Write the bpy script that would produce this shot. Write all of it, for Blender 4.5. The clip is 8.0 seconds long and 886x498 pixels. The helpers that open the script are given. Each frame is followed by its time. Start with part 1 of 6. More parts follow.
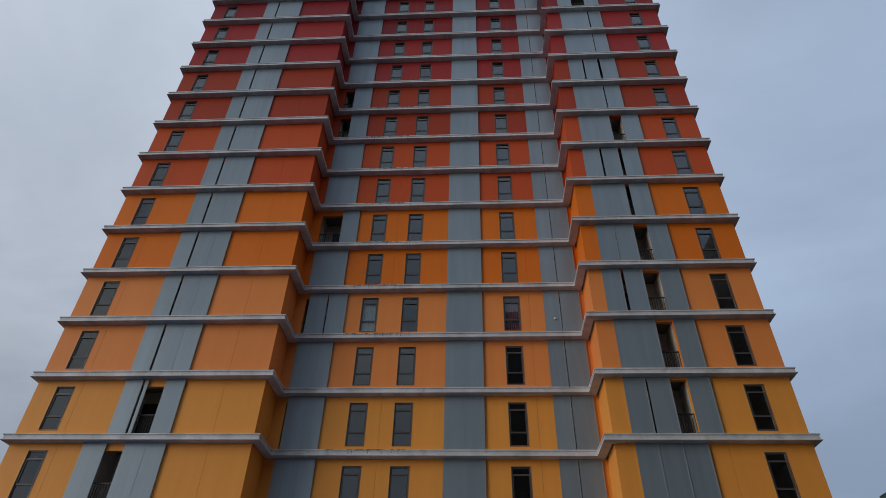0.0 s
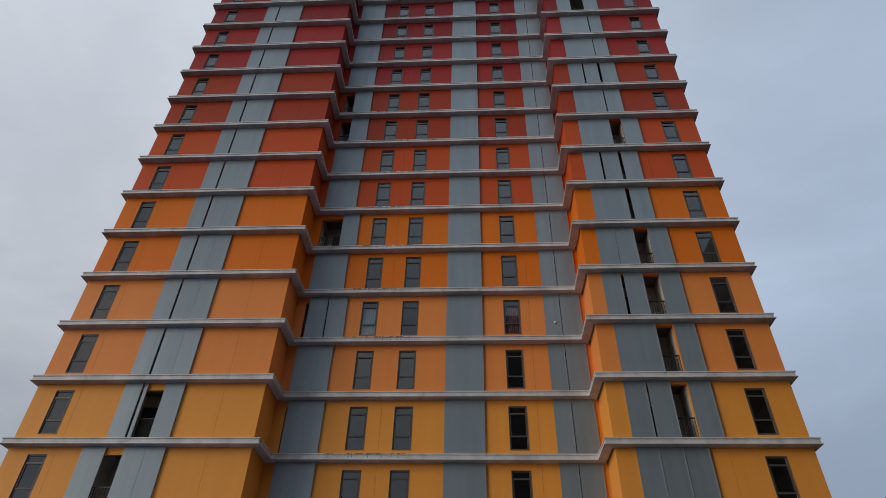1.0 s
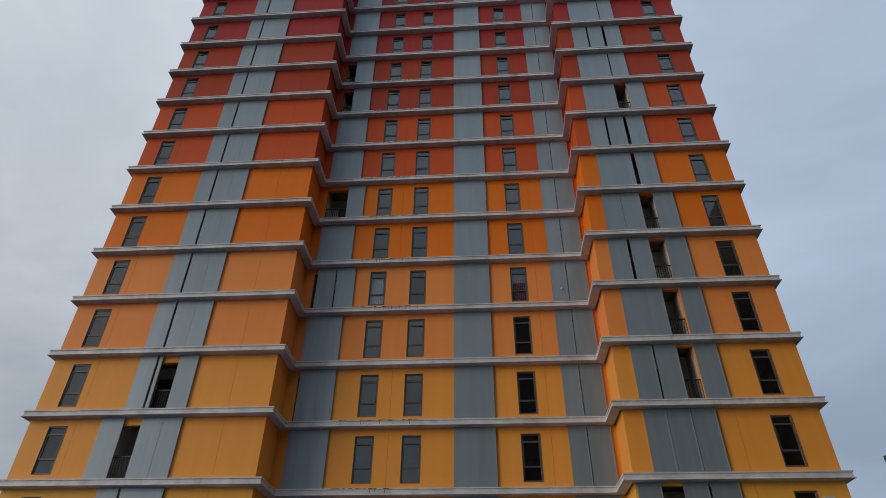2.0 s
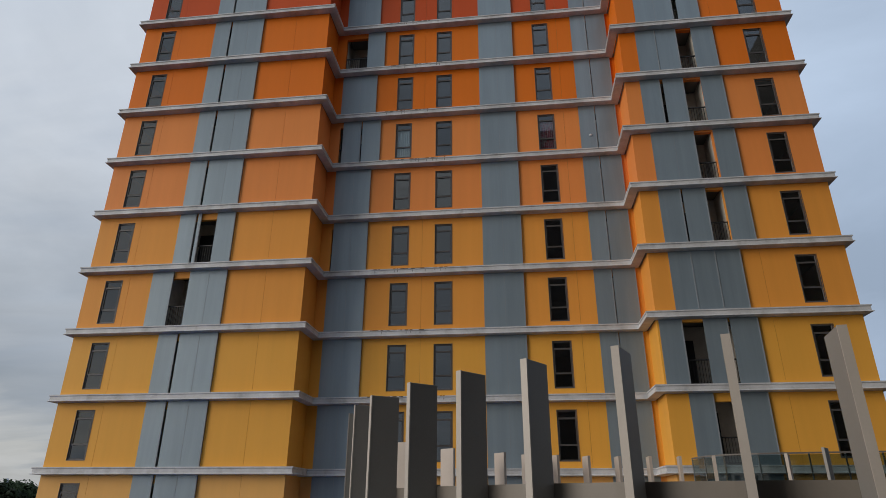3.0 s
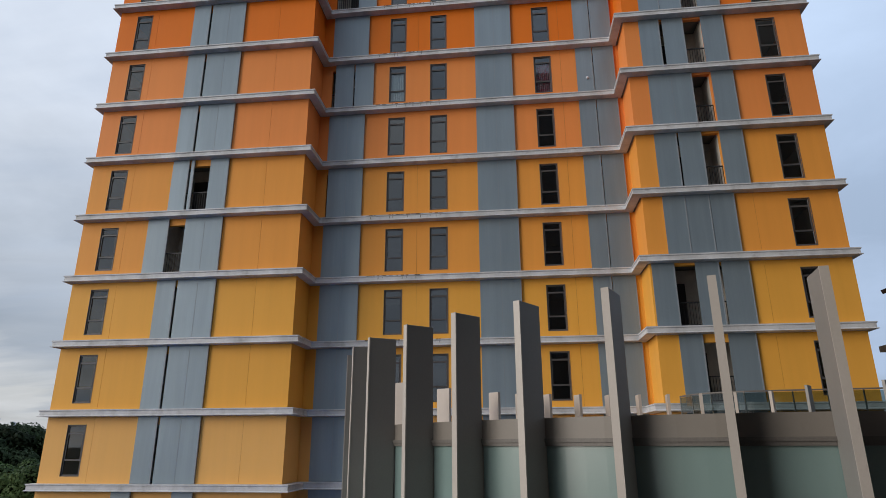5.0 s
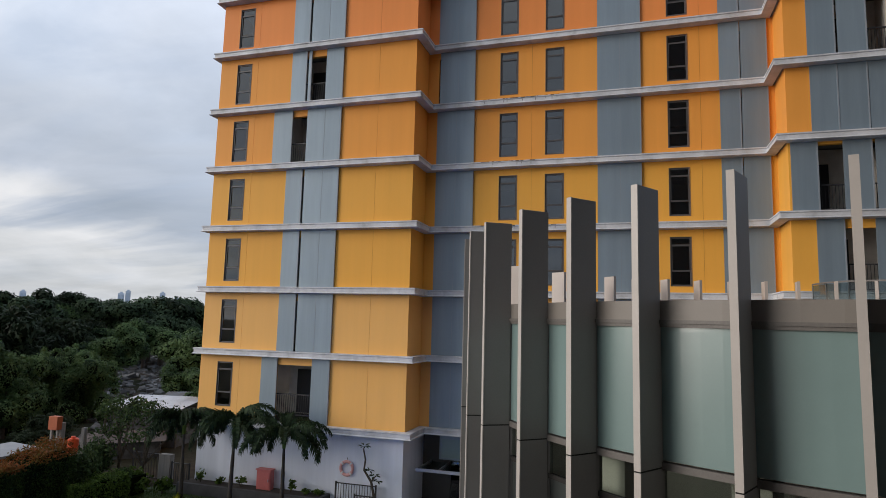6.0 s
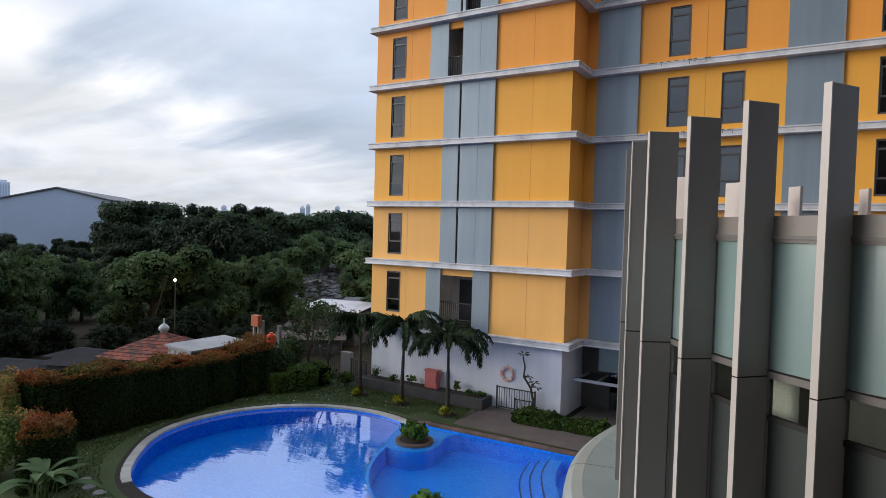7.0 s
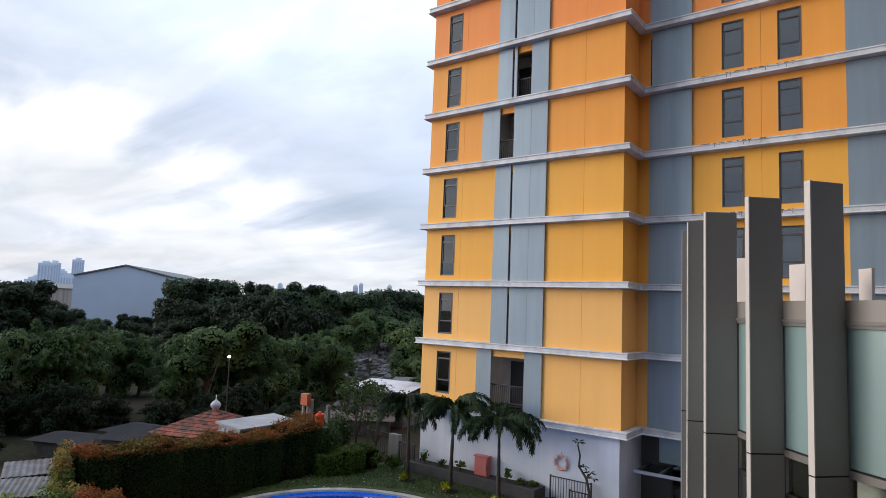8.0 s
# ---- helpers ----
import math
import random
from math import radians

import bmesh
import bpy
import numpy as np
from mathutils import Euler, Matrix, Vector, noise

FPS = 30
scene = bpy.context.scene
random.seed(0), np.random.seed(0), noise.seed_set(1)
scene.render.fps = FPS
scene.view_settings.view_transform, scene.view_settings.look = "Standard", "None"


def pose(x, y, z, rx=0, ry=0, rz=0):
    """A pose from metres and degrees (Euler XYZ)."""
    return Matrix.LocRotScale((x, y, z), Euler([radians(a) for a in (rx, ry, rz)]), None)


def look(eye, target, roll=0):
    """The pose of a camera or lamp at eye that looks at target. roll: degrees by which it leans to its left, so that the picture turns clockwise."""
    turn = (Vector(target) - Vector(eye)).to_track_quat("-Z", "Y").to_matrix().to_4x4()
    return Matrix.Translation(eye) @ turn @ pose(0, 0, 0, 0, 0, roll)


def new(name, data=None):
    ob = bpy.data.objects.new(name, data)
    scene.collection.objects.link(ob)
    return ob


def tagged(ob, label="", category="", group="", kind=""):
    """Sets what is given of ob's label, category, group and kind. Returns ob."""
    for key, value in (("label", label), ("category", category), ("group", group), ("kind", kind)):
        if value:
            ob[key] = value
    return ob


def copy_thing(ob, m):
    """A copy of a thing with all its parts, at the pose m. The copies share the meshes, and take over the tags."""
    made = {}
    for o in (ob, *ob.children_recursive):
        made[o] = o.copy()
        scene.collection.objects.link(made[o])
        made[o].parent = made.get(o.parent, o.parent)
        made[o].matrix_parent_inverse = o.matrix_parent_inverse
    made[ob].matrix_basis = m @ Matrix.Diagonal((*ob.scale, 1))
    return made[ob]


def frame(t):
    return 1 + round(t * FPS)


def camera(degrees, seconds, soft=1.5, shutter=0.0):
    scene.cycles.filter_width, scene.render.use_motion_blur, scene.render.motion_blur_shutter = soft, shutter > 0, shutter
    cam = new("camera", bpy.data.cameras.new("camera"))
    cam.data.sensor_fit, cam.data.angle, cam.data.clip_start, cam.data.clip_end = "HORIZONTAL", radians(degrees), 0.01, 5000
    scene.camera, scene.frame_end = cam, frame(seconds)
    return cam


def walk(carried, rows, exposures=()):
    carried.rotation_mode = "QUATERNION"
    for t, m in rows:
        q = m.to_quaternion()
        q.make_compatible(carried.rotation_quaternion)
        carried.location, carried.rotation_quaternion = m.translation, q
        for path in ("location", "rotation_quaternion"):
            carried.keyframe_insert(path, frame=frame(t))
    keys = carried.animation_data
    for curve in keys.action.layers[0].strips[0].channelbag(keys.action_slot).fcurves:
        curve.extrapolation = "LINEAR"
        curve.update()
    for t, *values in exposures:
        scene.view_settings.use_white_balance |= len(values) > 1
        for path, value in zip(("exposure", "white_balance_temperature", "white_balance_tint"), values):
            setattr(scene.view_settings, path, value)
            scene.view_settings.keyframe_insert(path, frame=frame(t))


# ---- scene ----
cam = camera(71.28, 8.0, soft=0.4)
PATH = [
    (0, (9.304, 4.976, 8.444), (9.196, 6.531, 9.697), 1.57),
    (0.5, (9.301, 4.996, 8.457), (9.191, 6.546, 9.716), 1.88),
    (1, (9.285, 4.980, 8.437), (9.178, 6.528, 9.700), 1.57),
    (2.3, (9.174, 4.752, 8.286), (9.046, 6.423, 9.378), 0.43),
    (2.5, (9.179, 4.695, 8.267), (9.045, 6.421, 9.269), 0.39),
    (3, (9.131, 4.683, 8.241), (8.905, 6.517, 9.007), 0.25),
    (3.5, (9.136, 4.679, 8.229), (8.905, 6.533, 8.943), -0.38),
    (4, (9.163, 4.708, 8.234), (8.944, 6.567, 8.938), -0.24),
    (4.2, (9.135, 4.677, 8.231), (8.940, 6.540, 8.931), -0.40),
    (5.3, (9.156, 4.566, 8.182), (8.901, 6.484, 8.691), 0.13),
    (5.5, (9.136, 4.571, 8.200), (8.773, 6.491, 8.628), 0.52),
    (6, (9.174, 4.393, 8.142), (8.585, 6.289, 8.380), 1.49),
    (6.5, (9.185, 4.423, 8.163), (8.362, 6.245, 8.224), 1.71),
    (7, (9.224, 4.399, 8.178), (8.173, 6.100, 8.120), 1.69),
    (7.5, (9.222, 4.424, 8.187), (8.072, 6.061, 8.192), 1.91),
    (8, (9.209, 4.460, 8.199), (8.019, 6.056, 8.391), 2.31),
]
walk(cam, [(t, look(eye, target, roll)) for t, eye, target, roll in PATH],
     [(0, -0.72, 6250, 9.5), (1.0, -0.58, 6650, 9.5), (2.5, -0.55, 6600, 8.5), (3.5, -0.22, 6550, 8.5), (5.5, -0.07, 6350, 10), (6.5, 0.17, 6350, 11), (7.0, 0.33, 6200, 11), (8.0, 0.50, 6200, 12)])

# ---- world and sun ----
SUN_AZ, SUN_EL = -120.0, 14.0      # degrees: azimuth from +y towards +x, height
GLOW_AZ = -106.0                   # where the cloud before the sun is thinnest


def build_world():
    w = bpy.data.worlds.new("dusk_sky")
    w.use_nodes = True
    scene.world = w
    nt = w.node_tree
    nt.nodes.clear()
    N, L = nt.nodes.new, nt.links.new
    out, bg = N("ShaderNodeOutputWorld"), N("ShaderNodeBackground")
    sky = N("ShaderNodeTexSky")
    sky.sky_type, sky.sun_disc = "NISHITA", False
    sky.sun_elevation, sky.sun_rotation = radians(SUN_EL), radians(SUN_AZ)
    sky.air_density, sky.dust_density, sky.ozone_density = 1.0, 1.5, 1.0
    scale = N("ShaderNodeVectorMath"); scale.operation = "SCALE"; scale.inputs["Scale"].default_value = SKY_STRENGTH
    L(sky.outputs[0], scale.inputs[0])
    tc = N("ShaderNodeTexCoord")
    sep = N("ShaderNodeSeparateXYZ"); L(tc.outputs["Generated"], sep.inputs[0])
    # flat cloud sheet: the direction divided by its height
    h = N("ShaderNodeMath"); h.operation = "MAXIMUM"; h.inputs[1].default_value = 0.0; L(sep.outputs["Z"], h.inputs[0])
    h2 = N("ShaderNodeMath"); h2.operation = "ADD"; h2.inputs[1].default_value = 0.16; L(h.outputs[0], h2.inputs[0])
    dx = N("ShaderNodeMath"); dx.operation = "DIVIDE"; L(sep.outputs["X"], dx.inputs[0]); L(h2.outputs[0], dx.inputs[1])
    dy = N("ShaderNodeMath"); dy.operation = "DIVIDE"; L(sep.outputs["Y"], dy.inputs[0]); L(h2.outputs[0], dy.inputs[1])
    flat = N("ShaderNodeCombineXYZ"); L(dx.outputs[0], flat.inputs[0]); L(dy.outputs[0], flat.inputs[1])
    big = N("ShaderNodeTexNoise"); big.inputs["Scale"].default_value = 0.9; big.inputs["Detail"].default_value = 7.0
    big.inputs["Roughness"].default_value = 0.55; big.inputs["Distortion"].default_value = 0.35
    L(flat.outputs[0], big.inputs["Vector"])
    cover = N("ShaderNodeValToRGB")
    cover.color_ramp.elements[0].position, cover.color_ramp.elements[1].position = 0.36, 0.62
    cover.color_ramp.elements[0].color, cover.color_ramp.elements[1].color = (0.72, 0.72, 0.72, 1), (1, 1, 1, 1)
    L(big.outputs["Fac"], cover.inputs[0])
    # brighter, warmer cloud towards the hidden sun
    sd = (math.sin(radians(GLOW_AZ)) * math.cos(radians(SUN_EL)), math.cos(radians(GLOW_AZ)) * math.cos(radians(SUN_EL)), math.sin(radians(SUN_EL)))
    dot = N("ShaderNodeVectorMath"); dot.operation = "DOT_PRODUCT"; dot.inputs[1].default_value = sd
    nrm = N("ShaderNodeVectorMath"); nrm.operation = "NORMALIZE"; L(tc.outputs["Generated"], nrm.inputs[0])
    L(nrm.outputs[0], dot.inputs[0])
    glow = N("ShaderNodeMapRange"); glow.inputs["From Min"].default_value, glow.inputs["From Max"].default_value = -0.6, 1.0
    L(dot.outputs["Value"], glow.inputs["Value"])
    gp = N("ShaderNodeMath"); gp.operation = "POWER"; gp.inputs[1].default_value = 1.6; L(glow.outputs[0], gp.inputs[0])
    ccol = N("ShaderNodeMix"); ccol.data_type = "RGBA"
    ccol.inputs["A"].default_value = (*CLOUD_FAR, 1)
    ccol.inputs["B"].default_value = (*CLOUD_NEAR, 1)
    L(gp.outputs[0], ccol.inputs["Factor"])
    # thick cloud is greyer than thin cloud
    lay = N("ShaderNodeMapping"); lay.inputs["Rotation"].default_value = (0, 0, radians(28)); lay.inputs["Scale"].default_value = (0.62, 1.55, 1)
    L(flat.outputs[0], lay.inputs["Vector"])
    fine = N("ShaderNodeTexNoise"); fine.inputs["Scale"].default_value = 1.5; fine.inputs["Detail"].default_value = 9.0
    fine.inputs["Distortion"].default_value = 0.6
    L(lay.outputs[0], fine.inputs["Vector"])
    shade = N("ShaderNodeMapRange"); shade.inputs["From Min"].default_value, shade.inputs["From Max"].default_value = 0.42, 0.68
    L(fine.outputs["Fac"], shade.inputs["Value"])
    # shading of the cloud is soft far from the glow
    shm = N("ShaderNodeMapRange"); shm.inputs["From Min"].default_value, shm.inputs["From Max"].default_value = 0.25, 0.75
    shm.inputs["To Min"].default_value, shm.inputs["To Max"].default_value = 0.12, 0.9
    L(gp.outputs[0], shm.inputs["Value"])
    thick = N("ShaderNodeMath"); thick.operation = "MULTIPLY"; L(shade.outputs[0], thick.inputs[0]); L(shm.outputs[0], thick.inputs[1])
    tone = N("ShaderNodeMix"); tone.data_type = "RGBA"
    tone.inputs["A"].default_value, tone.inputs["B"].default_value = (1.0, 1.0, 1.0, 1), (0.63, 0.685, 0.755, 1)
    L(thick.outputs[0], tone.inputs["Factor"])
    cs = N("ShaderNodeVectorMath"); cs.operation = "MULTIPLY"
    L(ccol.outputs["Result"], cs.inputs[0]); L(tone.outputs["Result"], cs.inputs[1])
    # a grey bank sloping across the west, with a clear bright strip under it
    side = N("ShaderNodeVectorMath"); side.operation = "DOT_PRODUCT"; side.inputs[1].default_value = (0.37 * 0.485, 0.37 * 0.875, 1.0)
    L(nrm.outputs[0], side.inputs[0])
    wob = N("ShaderNodeMath"); wob.operation = "MULTIPLY_ADD"; wob.inputs[1].default_value = 0.22
    L(fine.outputs["Fac"], wob.inputs[0]); L(side.outputs["Value"], wob.inputs[2])
    bank = N("ShaderNodeValToRGB")
    els = bank.color_ramp.elements
    els[0].position, els[0].color = 0.10, (0.67, 0.67, 0.68, 1)
    els[1].position, els[1].color = 0.96, (1.30, 1.33, 1.37, 1)
    for at_, c_ in ((0.20, (0.80, 0.785, 0.755, 1)), (0.29, (0.94, 0.90, 0.84, 1)), (0.36, (0.65, 0.675, 0.71, 1)), (0.43, (0.68, 0.71, 0.75, 1)), (0.51, (0.88, 0.91, 0.95, 1)), (0.72, (1.02, 1.05, 1.10, 1))):
        els.new(at_).color = c_
    L(wob.outputs[0], bank.inputs[0])
    cb = N("ShaderNodeVectorMath"); cb.operation = "MULTIPLY"
    L(cs.outputs[0], cb.inputs[0]); L(bank.outputs[0], cb.inputs[1])
    mix = N("ShaderNodeMix"); mix.data_type = "RGBA"
    L(cover.outputs[0], mix.inputs["Factor"]); L(scale.outputs[0], mix.inputs["A"]); L(cb.outputs[0], mix.inputs["B"])
    L(mix.outputs["Result"], bg.inputs["Color"])
    bg.inputs["Strength"].default_value = 1.0
    L(bg.outputs[0], out.inputs["Surface"])


SKY_STRENGTH = 0.05
CLOUD_FAR = (0.52, 0.625, 0.79)
CLOUD_NEAR = (1.14, 1.13, 1.12)
build_world()
sun = new("sun", bpy.data.lights.new("sun", "SUN"))
sun.data.energy, sun.data.angle, sun.data.color = 2.15, radians(34), (1.0, 0.91, 0.82)
_sx = math.sin(radians(SUN_AZ)) * math.cos(radians(SUN_EL)); _sy = math.cos(radians(SUN_AZ)) * math.cos(radians(SUN_EL))
sun.matrix_world = look((60 * _sx, 60 * _sy, 60 * math.sin(radians(SUN_EL))), (0, 0, 0))


# ---- materials ----
def mat(name, base, rough=0.6, metal=0.0, grain=0.12, gscale=40.0, stain=0.15, sscale=0.6, bump=0.1, streak=False, rand=0.0, tint=None, trange=(0.4, 0.62), spec=0.5, coat=0.0):
    """A painted, stone, soil or metal surface with fine grain, large stains and a little relief."""
    m = bpy.data.materials.new(name)
    m.use_nodes = True
    nt = m.node_tree
    N, L = nt.nodes.new, nt.links.new
    b = nt.nodes["Principled BSDF"]
    tc = N("ShaderNodeTexCoord")
    geo = N("ShaderNodeNewGeometry")
    vec = geo.outputs["Position"]
    if streak:
        mp = N("ShaderNodeMapping"); mp.inputs["Scale"].default_value = (3.0, 3.0, 0.18)
        L(vec, mp.inputs["Vector"]); svec = mp.outputs[0]
    else:
        svec = vec
    n1 = N("ShaderNodeTexNoise"); n1.inputs["Scale"].default_value = gscale; n1.inputs["Detail"].default_value = 4
    n2 = N("ShaderNodeTexNoise"); n2.inputs["Scale"].default_value = sscale; n2.inputs["Detail"].default_value = 6
    n2.inputs["Roughness"].default_value = 0.65
    L(vec, n1.inputs["Vector"]); L(svec, n2.inputs["Vector"])
    r1 = N("ShaderNodeMapRange"); r1.inputs["From Min"].default_value, r1.inputs["From Max"].default_value = 0.25, 0.75
    r1.inputs["To Min"].default_value, r1.inputs["To Max"].default_value = 1 - grain, 1 + grain
    L(n1.outputs["Fac"], r1.inputs["Value"])
    r2 = N("ShaderNodeMapRange"); r2.inputs["From Min"].default_value, r2.inputs["From Max"].default_value = 0.3, 0.7
    r2.inputs["To Min"].default_value, r2.inputs["To Max"].default_value = 1 - stain, 1 + stain * 0.5
    L(n2.outputs["Fac"], r2.inputs["Value"])
    mul = N("ShaderNodeMath"); mul.operation = "MULTIPLY"; L(r1.outputs[0], mul.inputs[0]); L(r2.outputs[0], mul.inputs[1])
    fac = mul.outputs[0]
    if rand:
        oi = N("ShaderNodeObjectInfo")
        r3 = N("ShaderNodeMapRange"); r3.inputs["To Min"].default_value, r3.inputs["To Max"].default_value = 1 - rand, 1 + rand
        L(oi.outputs["Random"], r3.inputs["Value"])
        m2 = N("ShaderNodeMath"); m2.operation = "MULTIPLY"; L(fac, m2.inputs[0]); L(r3.outputs[0], m2.inputs[1]); fac = m2.outputs[0]
    col = N("ShaderNodeVectorMath"); col.operation = "SCALE"; L(fac, col.inputs["Scale"])
    if tint:
        cm = N("ShaderNodeMix"); cm.data_type = "RGBA"; cm.inputs["A"].default_value = (*base, 1); cm.inputs["B"].default_value = (*tint, 1)
        n3 = N("ShaderNodeTexNoise"); n3.inputs["Scale"].default_value = sscale * 2.3; n3.inputs["Detail"].default_value = 5
        L(vec, n3.inputs["Vector"])
        cr = N("ShaderNodeMapRange"); cr.inputs["From Min"].default_value, cr.inputs["From Max"].default_value = trange
        L(n3.outputs["Fac"], cr.inputs["Value"]); L(cr.outputs[0], cm.inputs["Factor"])
        L(cm.outputs["Result"], col.inputs[0])
    else:
        col.inputs[0].default_value = base
    L(col.outputs[0], b.inputs["Base Color"])
    b.inputs["Roughness"].default_value, b.inputs["Metallic"].default_value = rough, metal
    b.inputs["Specular IOR Level"].default_value = spec
    b.inputs["Coat Weight"].default_value = coat
    if bump:
        bp = N("ShaderNodeBump"); bp.inputs["Strength"].default_value = bump; bp.inputs["Distance"].default_value = 0.02
        L(n1.outputs["Fac"], bp.inputs["Height"]); L(bp.outputs[0], b.inputs["Normal"])
    return m


def glass(name, tint, gloss_rough=0.02, ior=1.5, wave=0.0, wscale=1.0, power=5.0, gloss=(0.95, 0.97, 1.0)):
    """A tinted see-through sheet with a Fresnel gloss."""
    m = bpy.data.materials.new(name)
    m.use_nodes = True
    nt = m.node_tree
    N, L = nt.nodes.new, nt.links.new
    nt.nodes.remove(nt.nodes["Principled BSDF"])
    out = nt.nodes["Material Output"]
    tr, gl, mx, fr = N("ShaderNodeBsdfTransparent"), N("ShaderNodeBsdfGlossy"), N("ShaderNodeMixShader"), N("ShaderNodeLayerWeight")
    tr.inputs[0].default_value = (*tint, 1)
    gl.inputs["Roughness"].default_value = gloss_rough
    gl.inputs["Color"].default_value = (*gloss, 1)
    fr.inputs["Blend"].default_value = 0.5
    f0 = ((ior - 1) / (ior + 1)) ** 2
    pw = N("ShaderNodeMath"); pw.operation = "POWER"; pw.inputs[1].default_value = power
    ma = N("ShaderNodeMath"); ma.operation = "MULTIPLY_ADD"; ma.inputs[1].default_value, ma.inputs[2].default_value = 1 - f0, f0
    L(fr.outputs["Facing"], pw.inputs[0]); L(pw.outputs[0], ma.inputs[0])
    L(ma.outputs[0], mx.inputs[0]); L(tr.outputs[0], mx.inputs[1]); L(gl.outputs[0], mx.inputs[2]); L(mx.outputs[0], out.inputs["Surface"])
    if wave:
        geo = N("ShaderNodeNewGeometry")
        mp = N("ShaderNodeMapping"); mp.inputs["Scale"].default_value = (wscale, wscale * 2.2, wscale); mp.inputs["Rotation"].default_value = (0, 0, radians(35))
        L(geo.outputs["Position"], mp.inputs["Vector"])
        nz = N("ShaderNodeTexNoise"); nz.inputs["Scale"].default_value = 1.0; nz.inputs["Detail"].default_value = 3; nz.inputs["Distortion"].default_value = 0.6
        L(mp.outputs[0], nz.inputs["Vector"])
        bp = N("ShaderNodeBump"); bp.inputs["Strength"].default_value = wave; bp.inputs["Distance"].default_value = 0.1
        L(nz.outputs["Fac"], bp.inputs["Height"])
        L(bp.outputs[0], gl.inputs["Normal"]); L(bp.outputs[0], fr.inputs["Normal"])
    return m


def leafy(name, dark, light, warm=None, warm_z=None, trans=0.25, mottle=1.0):
    """Foliage: each leaf clump its own shade; light comes through."""
    m = bpy.data.materials.new(name)
    m.use_nodes = True
    nt = m.node_tree
    N, L = nt.nodes.new, nt.links.new
    b, out = nt.nodes["Principled BSDF"], nt.nodes["Material Output"]
    geo = N("ShaderNodeNewGeometry")
    oi = N("ShaderNodeObjectInfo")
    cm = N("ShaderNodeMix"); cm.data_type = "RGBA"
    cm.inputs["A"].default_value, cm.inputs["B"].default_value = (*dark, 1), (*light, 1)
    nz = N("ShaderNodeTexNoise"); nz.inputs["Scale"].default_value = 0.5; nz.inputs["Detail"].default_value = 3
    L(geo.outputs["Position"], nz.inputs["Vector"])
    ad = N("ShaderNodeMath"); ad.operation = "MULTIPLY_ADD"; ad.inputs[1].default_value = mottle; L(geo.outputs["Random Per Island"], ad.inputs[0]); L(nz.outputs["Fac"], ad.inputs[2])
    mr = N("ShaderNodeMapRange"); mr.inputs["From Min"].default_value, mr.inputs["From Max"].default_value = 0.34 + 0.11 * mottle, 0.62 + 0.68 * mottle
    L(ad.outputs[0], mr.inputs["Value"]); L(mr.outputs[0], cm.inputs["Factor"])
    color = cm.outputs["Result"]
    if warm:
        wm = N("ShaderNodeMix"); wm.data_type = "RGBA"; wm.inputs["B"].default_value = (*warm, 1)
        L(color, wm.inputs["A"])
        sp = N("ShaderNodeSeparateXYZ"); L(geo.outputs["Position"], sp.inputs[0])
        n4 = N("ShaderNodeTexNoise"); n4.inputs["Scale"].default_value = 0.7; L(geo.outputs["Position"], n4.inputs["Vector"])
        a2 = N("ShaderNodeMath"); a2.operation = "MULTIPLY_ADD"; a2.inputs[1].default_value = 1.6; L(n4.outputs["Fac"], a2.inputs[0]); L(sp.outputs["Z"], a2.inputs[2])
        a3 = N("ShaderNodeMapRange"); a3.inputs["From Min"].default_value, a3.inputs["From Max"].default_value = warm_z + 0.75, warm_z + 1.25
        L(a2.outputs[0], a3.inputs["Value"])
        a4 = N("ShaderNodeMath"); a4.operation = "MULTIPLY"; L(a3.outputs[0], a4.inputs[0]); L(geo.outputs["Random Per Island"], a4.inputs[1])
        L(a4.outputs[0], wm.inputs["Factor"])
        color = wm.outputs["Result"]
    L(color, b.inputs["Base Color"])
    b.inputs["Roughness"].default_value = 0.6
    b.inputs["Specular IOR Level"].default_value = 0.12
    tl = N("ShaderNodeBsdfTranslucent"); L(color, tl.inputs[0])
    mx = N("ShaderNodeMixShader"); mx.inputs[0].default_value = trans
    L(b.outputs[0], mx.inputs[1]); L(tl.outputs[0], mx.inputs[2]); L(mx.outputs[0], out.inputs["Surface"])
    return m


def lin(r, g, b):
    return tuple(((c / 255 + 0.055) / 1.055) ** 2.4 if c > 10 else c / 255 / 12.92 for c in (r, g, b))


PAINTS = [mat("paint_" + n, c, rough=0.5, grain=0.03, gscale=60, stain=0.05, sscale=0.5, bump=0.05, streak=True, spec=0.2) for n, c in (
    ("cream_yellow", (0.86, 0.47, 0.14)), ("yellow", (0.85, 0.42, 0.07)), ("amber", (0.84, 0.35, 0.065)), ("peach", (0.83, 0.285, 0.075)),
    ("orange", (0.76, 0.185, 0.012)), ("red_orange", (0.56, 0.085, 0.018)), ("brick_red", (0.36, 0.045, 0.015)), ("crimson", (0.33, 0.027, 0.025)), ("dark_crimson", (0.23, 0.015, 0.018)))]


def paint(k):
    return PAINTS[min((k + 0) // 2, len(PAINTS) - 1)]


